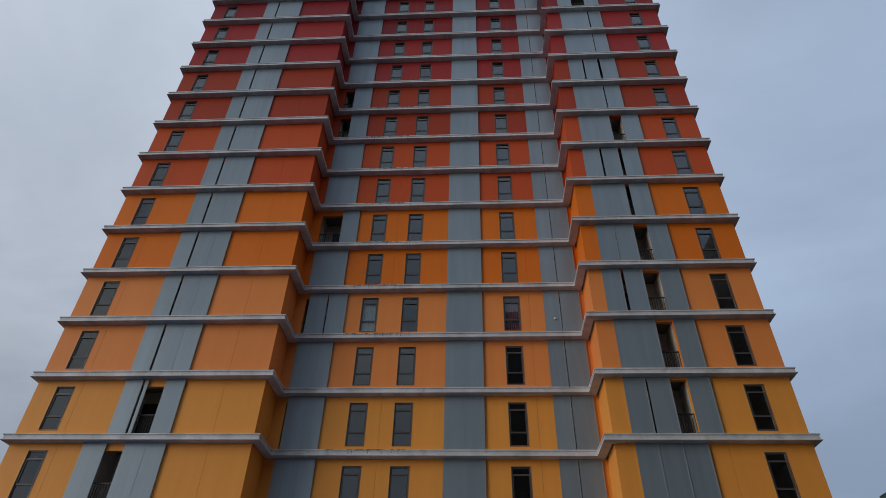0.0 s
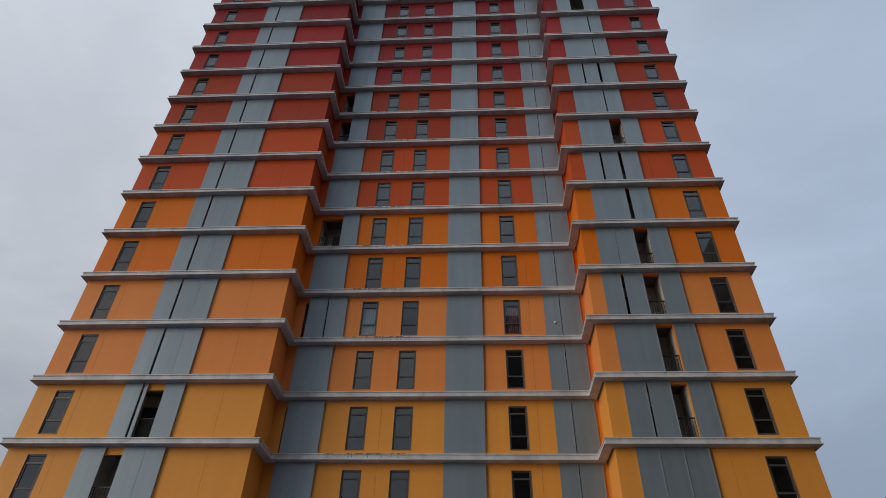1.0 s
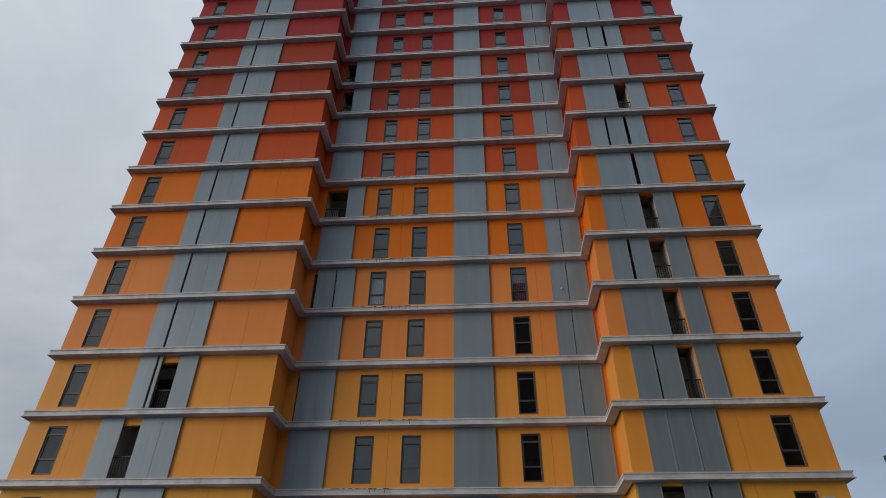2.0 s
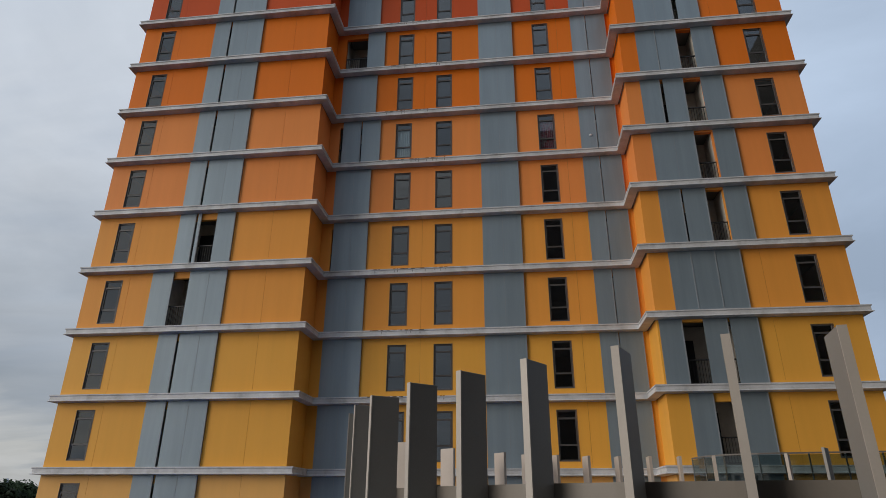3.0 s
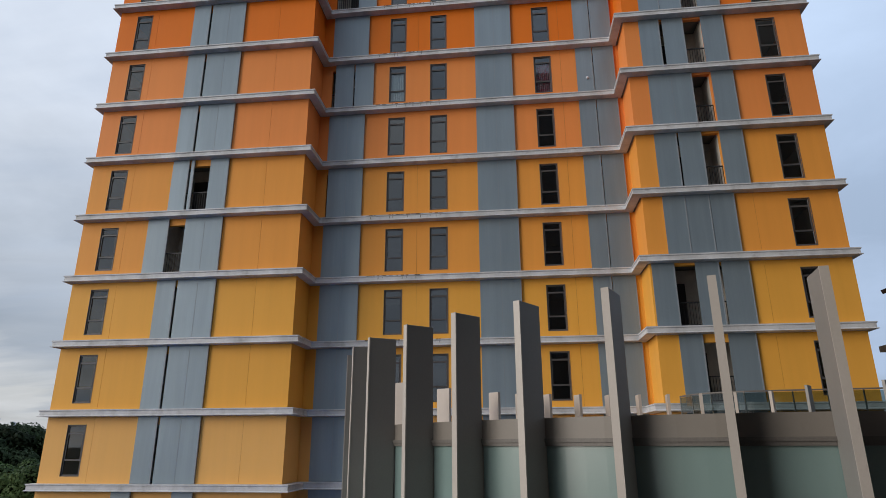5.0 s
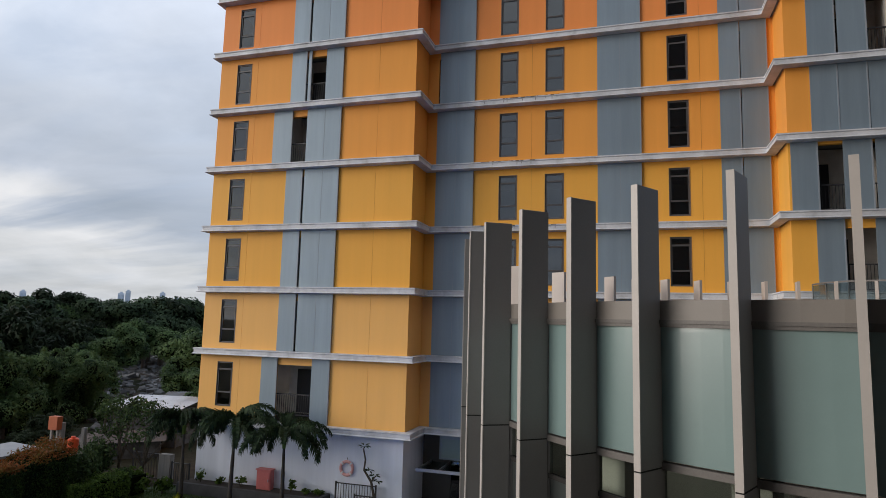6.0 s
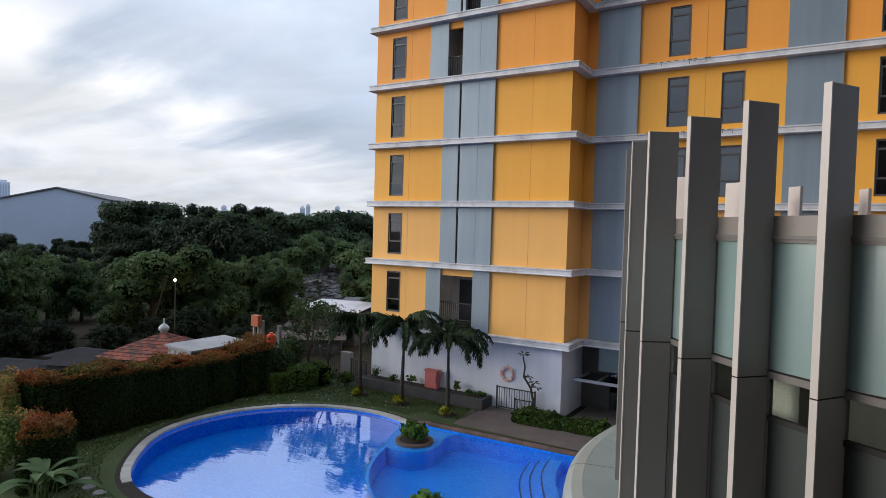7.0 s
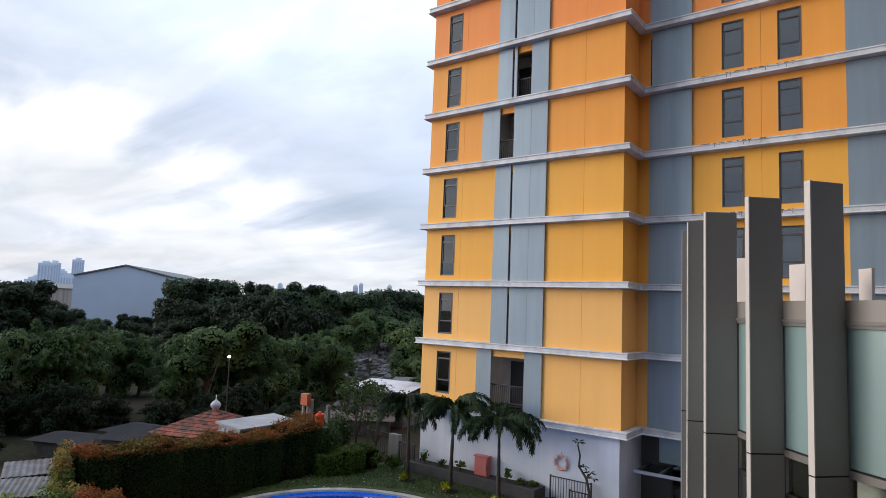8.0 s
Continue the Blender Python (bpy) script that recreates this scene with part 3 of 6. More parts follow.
LEFT_SCREENS = {0: ((-7.70, -6.84), (-5.04, -4.12)), 4: ((-7.80, -6.75), (-5.95, -4.12)), 5: ((-6.95, -6.12), (-6.02, -5.85), (-5.05, -4.12))}
MID_SCREENS = {5: ((0.22, 1.98),), 7: ((0.33, 1.32), (1.38, 2.38)), 9: ((1.40, 2.40),), 12: ((0.85, 2.05),), 13: ((0.8, 2.05),)}
RIGHT_SCREENS = {0: ((15.7, 17.2), (17.2, 18.65)), 1: ((15.7, 16.65), (16.67, 18.65)), 2: ((15.71, 16.63), (17.61, 18.67)), 3: ((14.94, 15.86), (16.69, 17.64), (17.74, 18.83)),
                 4: ((15.70, 16.64), (16.65, 17.63), (17.65, 18.65)), 5: ((15.66, 16.62), (16.70, 17.68), (18.45, 19.42)), 6: ((15.70, 17.63), (18.48, 19.44)), 7: ((15.55, 16.47), (16.62, 17.56), (18.37, 19.38)),
                 8: ((15.65, 16.60), (16.62, 17.61), (18.34, 19.37)), 9: ((15.78, 17.66), (17.88, 18.93)), 10: ((15.65, 16.64), (16.76, 17.72), (17.91, 18.87)), 11: ((15.75, 17.65), (18.38, 19.42)),
                 12: ((15.78, 17.68), (17.76, 18.75)), 13: ((15.74, 16.68), (16.79, 17.71), (17.88, 18.89)), 14: ((15.78, 17.76), (17.82, 18.74)), 15: ((15.78, 17.77), (17.86, 18.72)), 16: ((15.75, 16.76), (17.74, 18.79))}

RIGHT_OPEN = {2: 15.74, 3: 15.2}
for k in range(FLOORS):
    z = Z0 + STOREY * k
    top = z + 2.36
    # left wing
    wall(-11.16, -0.40, k, YW, ((-10.15, -9.33, z + 0.30, z + 0.30 + WH), (-6.95, -4.12, z, top)), (-8.95, -2.25))
    window(-10.15, YW, z + 0.30)
    joint(-8.95, k, YW); joint(-2.25, k, YW)
    for a, b in LEFT_SCREENS.get(k, ((-6.95, -6.04), (-5.94, -4.12))):
        screen(a, b, k, YW)
    balcony(-6.95, -4.12, k, YW, k in LEFT_SCREENS)
    # middle
    e = 1.98 if k < 7 else 2.05
    wall(-0.50, 14.88, k, YC, ((0.15, e, z, top), (3.22, 4.04, z + 0.30, z + 0.30 + WH), (5.36, 6.18, z + 0.30, z + 0.30 + WH), (10.68, 11.50, z + 0.30, z + 0.30 + WH), (12.8, 14.4, z, top)), (4.72, 12.0) if k not in (6, 7) else (12.0,))
    for x in (3.22, 5.36, 10.68):
        window(x, YC, z + 0.30)
    if k not in (6, 7):
        joint(4.72, k, YC)
    joint(12.0, k, YC)
    for a, b in MID_SCREENS.get(k, ((0.12, e),)):
        screen(a, b, k, YC, None if b - a > 1.5 else False)
    screen(7.68, 9.55, k, YC)
    screen(12.75, 13.56, k, YC); screen(13.60, 14.62, k, YC)
    balcony(0.15, e, k, YC, k in MID_SCREENS)
    balcony(12.8, 14.4, k, YC, False)
    # right wing
    sc = RIGHT_SCREENS.get(k, ((15.78, 17.7), (17.78, 18.7)))
    wall(14.88, 22.86, k, YW, ((RIGHT_OPEN.get(k, 15.84), 18.45, z, top if k < 3 else z + 2.58), (20.83, 21.65, z + 0.27, z + 0.27 + WH)), (19.45,))
    window(20.83, YW, z + 0.27)
    joint(19.45, k, YW)
    for a, b in sc:
        screen(a, b, k, YW)
    balcony(RIGHT_OPEN.get(k, 15.84), 18.45, k, YW, True)
    # returns and outer sides
    for x0, x1, y1 in ((-0.60, -0.40, YC), (14.88, 15.08, YC)):
        bm = bmesh.new(); box(bm, x0, x1, YW + 0.2, y1, (z if k else ZB) - 0.02, z + 2.72); tp("return_wall", bm, paint(k))
    for x0, x1 in ((-11.16, -10.96), (22.66, 22.86)):
        bm = bmesh.new(); box(bm, x0, x1, YW + 0.2, 44.0, (z if k else ZB) - 0.02, z + 2.72); tp("side_wall", bm, paint(k))
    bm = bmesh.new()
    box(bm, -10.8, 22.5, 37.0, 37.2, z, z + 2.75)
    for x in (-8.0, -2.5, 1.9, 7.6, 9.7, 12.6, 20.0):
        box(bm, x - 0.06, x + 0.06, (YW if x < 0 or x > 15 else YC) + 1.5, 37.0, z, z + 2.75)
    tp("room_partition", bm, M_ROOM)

for x, k, m_, lab in ((3.22, 7, M_CURTAIN, "white pleated curtain"), (10.68, 7, M_CURTAIN_RED, "dull red patterned curtain")):
    bm = bmesh.new()
    g = [[bm.verts.new((x + 0.03 + 0.76 * i / 36, YC + 0.13 + 0.02 * math.cos(i * 1.35), Z0 + STOREY * k + zz)) for zz in (0.32, 2.05)] for i in range(37)]
    for p_, q_ in zip(g, g[1:]):
        bm.faces.new((p_[0], q_[0], q_[1], p_[1]))
    tp("curtain", bm, m_, lab)
bm = bmesh.new()
bmesh.ops.create_uvsphere(bm, u_segments=10, v_segments=6, radius=0.065)
bmesh.ops.translate(bm, verts=bm.verts, vec=(13.25, YC - 0.11, 25.55))
tp("wall_knob", bm, M_WHITE, "small white knob on a screen")

# ledges: a channel with two lips, following the front
LEDGE = ((0.0, 0.0), (0.36, 0.0), (0.36, -0.05), (0.325, -0.075), (0.325, -0.23), (0.385, -0.26), (0.385, -0.285), (0.0, -0.31))
for k in range(FLOORS + 1):
    z = Z0 + STOREY * k if k else ZB
    bm = bmesh.new()
    dn = [(-11.04, 44.0, z), (-11.04, YW, z), (-0.36, YW, z), (-0.36, YC, z), (14.79, YC, z), (14.79, YW, z), (22.74, YW, z), (22.74, 44.0, z)]
    sweep(bm, dn, LEDGE)
    tp("ledge", bm, M_LEDGE, "weathered white concrete ledge")
    bm = bmesh.new()
    box(bm, -11.0, -0.12, YW + 0.02, 44, z - 0.25, z - 0.03); box(bm, 14.9, 22.7, YW + 0.02, 44, z - 0.25, z - 0.03); box(bm, -0.12, 14.9, YC + 0.02, 44, z - 0.25, z - 0.03)
    tp("floor_slab", bm, M_SLAB)
bm = bmesh.new()
box(bm, -11.04, 22.86, 44.0, 44.2, 0, Z0 + STOREY * FLOORS)
tp("back_wall", bm, paint(2))

# black mould along the lips of the ledges under the paired windows
M_MOULD = mat("black_mould", (0.085, 0.082, 0.078), rough=0.9, grain=0.3)
rngm = random.Random(14)
for k in (3, 4, 5, 7, 8, 9, 10, 11, 12, 13):
    z = Z0 + STOREY * k
    bm = bmesh.new()
    x = rngm.uniform(2.4, 2.9)
    while x < (5.9 if k % 2 else 4.9):
        w = rngm.uniform(0.03, 0.22)
        box(bm, x, x + w, YC - 0.364, YC - 0.356, z - rngm.uniform(0.02, 0.05), z - 0.001)
        if rngm.random() < 0.45:
            h = rngm.uniform(0.03, 0.12)
            box(bm, x + w * 0.3, x + w * 0.3 + 0.025, YC - 0.329, YC - 0.322, z - 0.08 - h, z - 0.08)
        x += w + rngm.choice((0.02, 0.06, 0.12, 0.3))
    tp("stain", bm, M_MOULD, "black mould marks on a ledge")

# white base
bm = bmesh.new()
box(bm, -11.04, -0.44, YW, YW + 0.25, 0, ZB - 0.31); box(bm, -0.69, -0.44, YW + 0.25, YC + 1.2, 0, ZB - 0.31); box(bm, -11.04, -10.8, YW + 0.25, 44, 0, ZB - 0.31)
tp("base_wall", bm, M_WHITE, "plain white plastered base wall")
bm = bmesh.new()
box(bm, 14.88, 22.86, YW, YW + 0.25, 0, ZB - 0.31); box(bm, 14.88, 15.1, YW + 0.25, YC + 0.6, 0, ZB - 0.31)
tp("base_wall", bm, M_WHITE, "plain white plastered base wall")
bm = bmesh.new()
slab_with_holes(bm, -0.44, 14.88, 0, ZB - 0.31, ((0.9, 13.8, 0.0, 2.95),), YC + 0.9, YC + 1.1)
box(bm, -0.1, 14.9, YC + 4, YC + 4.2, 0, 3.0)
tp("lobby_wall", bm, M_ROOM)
for xa in (0.65, 1.75, 2.85):
    bm = bmesh.new(); box(bm, xa, xa + 1.05, YC + 0.3, YC + 0.33, 2.02, 2.85); tp("transom_pane", bm, M_FROST, "frosted grey transom pane")
bm = bmesh.new(); box(bm, 0.55, 4.0, YC + 0.28, YC + 0.36, 1.94, 2.02); box(bm, 0.55, 4.0, YC + 0.28, YC + 0.36, 2.85, 3.09); box(bm, 0.55, 0.65, YC + 0.28, YC + 0.36, 2.02, 2.85); tp("transom_frame", bm, M_SCREEN)
for i in range(9):
    xa = 0.9 + i * 1.433
    bm = bmesh.new(); box(bm, xa + 0.03, xa + 1.40, YC + 0.98, YC + 1.0, 0.05, 2.92); tp("lobby_pane", bm, M_PANE)
    bm = bmesh.new(); box(bm, xa - 0.03, xa + 0.03, YC + 0.94, YC + 1.04, 0, 2.95); box(bm, xa, xa + 1.433, YC + 0.94, YC + 1.04, 2.15, 2.21); tp("lobby_mullion", bm, M_FRAME)

# ---- round pavilion with fins ----
DC, DR = (13.206, 17.66), 7.375
drum = empty("round_pavilion", (DC[0], DC[1], 0.25), "round pavilion with tall taupe metal fins and frosted glass panels", "pavilion")


def ring(r0, r1, z0, z1, segs=120):
    """A ring of square section about the origin."""
    bm = bmesh.new()
    rows = [[bm.verts.new((r * math.cos(a), r * math.sin(a), z)) for a in (2 * math.pi * i / segs for i in range(segs))] for r, z in ((r0, z0), (r1, z0), (r1, z1), (r0, z1))]
    for q in range(4):
        for i in range(segs):
            j = (i + 1) % segs
            bm.faces.new((rows[q][i], rows[q][j], rows[(q + 1) % 4][j], rows[(q + 1) % 4][i]))
    return bm


def arc_panel(r0, r1, a0, a1, z0, z1, segs=4):
    bm = bmesh.new()
    g = []
    for i in range(segs + 1):
        a = a0 + (a1 - a0) * i / segs
        g.append([bm.verts.new((r * math.cos(a), r * math.sin(a), z)) for r, z in ((r0, z0), (r1, z0), (r1, z1), (r0, z1))])
    for p, q in zip(g, g[1:]):
        for i in range(4):
            bm.faces.new((p[i], p[(i + 1) % 4], q[(i + 1) % 4], q[i]))
    bm.faces.new(g[0]); bm.faces.new(g[-1][::-1])
    return bm


# fin angles: the near ones, then even steps round the far side
NEAR = [-155.7, -147.9, -138.4, -130.5, -123.0, -114.9, -106.9, -99.5]
ANGLES = NEAR + [-99.5 + 185.0 * i / 24 for i in range(1, 24)] + [85.5, 92.5, 100.0, 107.8, 116.0, 123.5, 131.0, 139.0, 147.0] + [147.0 + 57.3 * i / 7 for i in range(1, 7)]
FT, FD = 0.075, 0.43                       # fin thickness and depth
ZTOP, ZJOINT, ZBASE, ZPAR = 9.48, 6.38, 3.5, 8.21


def fin_mesh(z0, z1, name, material=None):
    bm = bmesh.new()
    box(bm, DR - FD, DR, -FT / 2, FT / 2, z0, z1)
    bmesh.ops.bevel(bm, geom=list(bm.edges), offset=0.004, segments=1, affect="EDGES")
    return mesh_of(bm, name, material or M_FIN)


# added skin over a fin's narrow face that carries the painted light
def cap_mesh(z0, z1, r0, r1):
    bm = bmesh.new()
    box(bm, r0, r1, -FT / 2 - 0.003, FT / 2 + 0.003, z0, z1)
    return mesh_of(bm, "edge_strip", M_FINEDGE if r0 > DR - 0.1 else M_FINPALE)


ME_CAP_UP, ME_CAP_LOW = cap_mesh(ZJOINT + 0.008, ZTOP + 0.002, DR - 0.012, DR + 0.004), cap_mesh(ZBASE, ZJOINT - 0.008, DR - 0.012, DR + 0.004)
ME_CAP_IN = cap_mesh(ZJOINT + 0.008, ZTOP - 0.118, DR - FD - 0.004, DR - FD + 0.012)
# the far fin takes the paler colour, as if the sun lit it
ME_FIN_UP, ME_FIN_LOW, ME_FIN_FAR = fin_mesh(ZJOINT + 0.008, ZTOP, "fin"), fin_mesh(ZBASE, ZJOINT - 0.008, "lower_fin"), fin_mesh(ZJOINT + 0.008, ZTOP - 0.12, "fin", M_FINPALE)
bm = bmesh.new(); box(bm, DR - FD + 0.006, DR - 0.001, -FT / 2 + 0.001, FT / 2 - 0.001, ZJOINT - 0.0079, ZJOINT + 0.0079); ME_GASKET = mesh_of(bm, "gasket", M_GASKET)
RP = DR - 0.45                             # face of the wall between the fins
bm = bmesh.new(); box(bm, RP - 0.08, RP + 0.01, -0.03, 0.03, ZBASE, 7.95); ME_MULL = mesh_of(bm, "mullion", M_FIN)
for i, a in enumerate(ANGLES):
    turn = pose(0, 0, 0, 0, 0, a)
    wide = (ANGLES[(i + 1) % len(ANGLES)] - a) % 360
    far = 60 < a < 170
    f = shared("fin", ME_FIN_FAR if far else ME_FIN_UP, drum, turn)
    shared("edge_strip", ME_CAP_IN if far else ME_CAP_UP, f, None, "narrow fin face, its brightness put in as paler colour")
    f = shared("lower_fin", ME_FIN_LOW, drum, turn)
    shared("edge_strip", ME_CAP_LOW, f, None, "narrow fin face, its brightness put in as paler colour")
    shared("gasket", ME_GASKET, f)
    shared("mullion", ME_MULL, drum, turn)
    part("glass_panel", arc_panel(RP - 0.02, RP, radians(0.25), radians(wide - 0.25), 6.46, 7.93), M_FROST, drum, "frosted green glass panel").matrix_basis = turn
    part("lower_pane", arc_panel(RP - 0.05, RP - 0.03, radians(0.25), radians(wide - 0.25), 5.93, 6.34), M_DARKGLASS, drum, "clear window pane").matrix_basis = turn
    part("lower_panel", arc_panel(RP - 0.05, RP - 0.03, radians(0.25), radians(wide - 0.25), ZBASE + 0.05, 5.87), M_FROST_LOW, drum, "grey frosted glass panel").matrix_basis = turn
part("parapet", ring(RP - 0.3, RP + 0.02, 7.99, ZPAR), M_PARAPET, drum, "taupe metal parapet band")
part("parapet_trim", ring(RP - 0.05, RP + 0.05, 7.95, 7.99), M_RAILTRIM, drum)
part("parapet_trim", ring(RP - 0.05, RP + 0.035, 7.91, 7.95), M_RAILTRIM, drum)
part("glass_rail", ring(RP - 0.06, RP + 0.03, 6.36, 6.44), M_RAILTRIM, drum)
part("transom", ring(RP - 0.07, RP + 0.0, 5.87, 5.93), M_GASKET, drum)
bm = bmesh.new(); box(bm, RP - 0.75, RP - 0.35, -0.2, 0.2, ZBASE, 7.65); me_p = mesh_of(bm, "pillar", M_PILLAR)
for i in range(24):
    shared("pillar", me_p, drum, pose(0, 0, 0, 0, 0, 15 * i + 4))
bm = bmesh.new()
bmesh.ops.create_cone(bm, cap_ends=True, segments=96, radius1=RP - 0.1, radius2=RP - 0.1, depth=0.2)
bmesh.ops.translate(bm, verts=bm.verts, vec=(0, 0, 7.75))
part("roof", bm, M_SLAB, drum)
bm = bmesh.new()
bmesh.ops.create_cone(bm, cap_ends=True, segments=96, radius1=RP - 0.1, radius2=RP - 0.1, depth=0.2)
bmesh.ops.translate(bm, verts=bm.verts, vec=(0, 0, ZBASE - 0.1))
part("floor", bm, M_FLOOR, drum)
# canopy ring of panels round the foot of the fins
CR0, CR1 = RP - 0.2, 8.28
bm = arc_panel(CR0, CR1 - 0.35, radians(0.1), radians(11.9), ZBASE - 0.25, ZBASE, 6); ME_CAN = mesh_of(bm, "canopy_panel", M_CANOPY)
bm = bmesh.new()
gsegs = 5
rows = []
for i in range(gsegs + 1):
    a = radians(0.1 + 11.8 * i / gsegs)
    rows.append([bm.verts.new((r * math.cos(a), r * math.sin(a), z)) for r, z in ((CR1 - 0.345, ZBASE), (CR1 - 0.15, ZBASE - 0.03), (CR1 - 0.03, ZBASE - 0.13), (CR1, ZBASE - 0.3), (CR1 - 0.03, ZBASE - 0.45), (CR1 - 0.345, ZBASE - 0.45))])
for p, q in zip(rows, rows[1:]):
    for i in range(6):
        bm.faces.new((p[i], p[(i + 1) % 6], q[(i + 1) % 6], q[i]))
bm.faces.new(rows[0]); bm.faces.new(rows[-1][::-1])
ME_RIM = mesh_of(bm, "canopy_rim", M_CANOPY)
for i in range(30):
    shared("canopy_panel", ME_CAN, drum, pose(0, 0, 0, 0, 0, 12 * i))
    shared("canopy_rim", ME_RIM, drum, pose(0, 0, 0, 0, 0, 12 * i))
part("inner_wall", ring(3.6, 3.8, ZBASE, 7.6, 48), M_PILLAR, drum)
part("ground_storey", ring(6.3, 6.6, -0.25, ZBASE - 0.26), M_WHITE, drum)

# ---- the building behind the camera, with the terrace that it stands on ----
M_OWN = mat("facade_taupe", (0.13, 0.115, 0.10), rough=0.6, stain=0.2, streak=True)
own = empty("terrace_building", (22, -6, 0), "plain dark taupe building with a roof terrace", "building")
OB = Matrix.Translation((-22, 6, 0))
# the last box is unseen, added to darken the tower's and pavilion's right side
for nm, dims, m in (("wall", (3.0, 60, -20, 1.5, 0, 46), M_OWN), ("terrace_slab", (3, 60, 1.5, 5.2, 6.35, 6.65), M_SLAB), ("lower_wall", (3, 60, 1.5, 4.6, 0, 6.35), M_OWN), ("shading_block", (31, 60, 5.25, 22, 0, 46), M_OWN)):
    boxpart(nm, *dims, m, own).matrix_basis = OB

# ---- terrace with a glass balustrade behind the pavilion ----
RAIL = [(15.1, 28.6), (15.25, 27.6), (15.7, 26.9), (16.6, 26.4), (18.0, 26.1), (20.0, 25.8), (23.0, 25.5), (27.0, 25.2)]
deck = empty("upper_terrace", (21, 27, 0.25), "raised terrace with a curved glass balustrade", "terrace")
DK = Matrix.Translation((-21, -27, 0))
bm = bmesh.new()
vs = [bm.verts.new((x, y, z)) for z in (8.1, 8.45) for x, y in RAIL + [(27, 29.6), (15.1, 29.6)]]
n = len(vs) // 2
bm.faces.new(vs[:n]); bm.faces.new(vs[n:])
for i in range(n):
    bm.faces.new((vs[i], vs[(i + 1) % n], vs[n + (i + 1) % n], vs[n + i]))
part("slab", bm, M_SLAB, deck).matrix_basis = DK
boxpart("support_wall", 20.9, 27, 27.5, 29.6, -0.25, 8.1, M_WHITE, deck).matrix_basis = DK
boxpart("support_wall", 15.3, 16.2, 28.2, 29.6, -0.25, 8.1, M_WHITE, deck).matrix_basis = DK
dense = []
for (x0, y0), (x1, y1) in zip(RAIL, RAIL[1:]):
    steps = max(1, round(math.hypot(x1 - x0, y1 - y0) / 0.95))
    dense += [(x0 + (x1 - x0) * i / steps, y0 + (y1 - y0) * i / steps) for i in range(steps)]
dense.append(RAIL[-1])
for (x0, y0), (x1, y1) in zip(dense, dense[1:]):
    bm = bmesh.new(); sweep(bm, [(x0, y0, 8.5), (x1, y1, 8.5)], ((-0.006, 0), (0.006, 0), (0.006, 1.0), (-0.006, 1.0)))
    part("glass_pane", bm, M_CLEAR, deck, "clear glass balustrade pane").matrix_basis = DK
    bm = bmesh.new(); box(bm, x0 - 0.015, x0 + 0.015, y0 + 0.02, y0 + 0.07, 8.45, 9.52); part("post", bm, M_STEEL, deck).matrix_basis = DK
bm = bmesh.new(); sweep(bm, [(x, y, 9.52) for x, y in dense], ((-0.03, 0), (0.03, 0), (0.03, 0.05), (-0.03, 0.05)))
part("handrail", bm, M_RAILTRIM, deck).matrix_basis = DK

# ---- neighbouring house past the tower ----
M_TEAL = mat("teal_plaster", (0.16, 0.36, 0.40), rough=0.7, stain=0.2)
M_CONC = mat("raw_concrete", (0.30, 0.28, 0.26), rough=0.85, stain=0.4, sscale=0.8, streak=True)
M_ROOFDARK = mat("dark_roof_sheet", (0.10, 0.075, 0.07), rough=0.7, stain=0.3)
house = empty("neighbour_house", (33, 40, 0.25), "concrete house with teal upper wall and dark pitched roof", "house")
HB = Matrix.Translation((-33.55, -40, 0))
boxpart("lower_storeys", 29.3, 42, 36.6, 38.6, -0.25, 12.6, M_CONC, house).matrix_basis = HB
boxpart("balcony_parapet", 28.2, 42, 35.2, 36.6, 12.6, 14.2, M_CONC, house).matrix_basis = HB
boxpart("balcony_slab", 28.2, 42, 35.2, 38.6, 12.3, 12.6, M_CONC, house).matrix_basis = HB
boxpart("upper_wall", 30.2, 42, 37.0, 38.6, 14.9, 18.6, M_TEAL, house).matrix_basis = HB
for x in (30.3, 33, 37, 41.5):
    boxpart("post", x, x + 0.25, 36.8, 37.0, 12.6, 15.2, M_CONC, house).matrix_basis = HB
boxpart("rear_wall", 30.4, 42, 38.0, 38.6, 12.6, 14.9, M_TEAL, house).matrix_basis = HB
bm = bmesh.new()
tilt = Matrix.Translation((28.9, 35.9, 15.3)) @ pose(0, 0, 0, 0, -22, 0)
box(bm, 0, 9, 0, 2.6, 0, 0.22, tilt)
part("roof", bm, M_ROOFDARK, house).matrix_basis = HB

# ---- pool: coping, inner wall, planter island, steps ----
M_NOSING = mat("step_nosing", (0.004, 0.03, 0.16), rough=0.4)
M_DECKEDGE = mat("edge_brown", (0.15, 0.10, 0.08), rough=0.75, stain=0.4, sscale=1.5, rand=0.2)
cop = pool_outline(0.14)
dense = []
for i in range(len(cop)):
    a, b = Vector(cop[i]), Vector(cop[(i + 1) % len(cop)])
    if a.y < 15.6 and b.y < 15.6 or a.x > 5:
        continue
    st = max(1, round((b - a).length / 0.55))
    dense += [(a + (b - a) * j / st, (b - a).normalized()) for j in range(st)]
for p, d in dense:
    bm = bmesh.new()
    box(bm, -0.268, 0.268, -0.15, 0.15, -0.06, 0.035 + random.uniform(-0.004, 0.004))
    bmesh.ops.bevel(bm, geom=list(bm.edges), offset=0.012, segments=1, affect="EDGES")
    c = part("coping_stone", bm, M_DECKEDGE if p.x > -5.3 and p.y > 25 else M_COPING, pool)
    c.matrix_basis = Matrix.Translation((p.x, p.y, 0.0)) @ pose(0, 0, 0, 0, 0, math.degrees(math.atan2(d.y, d.x)))


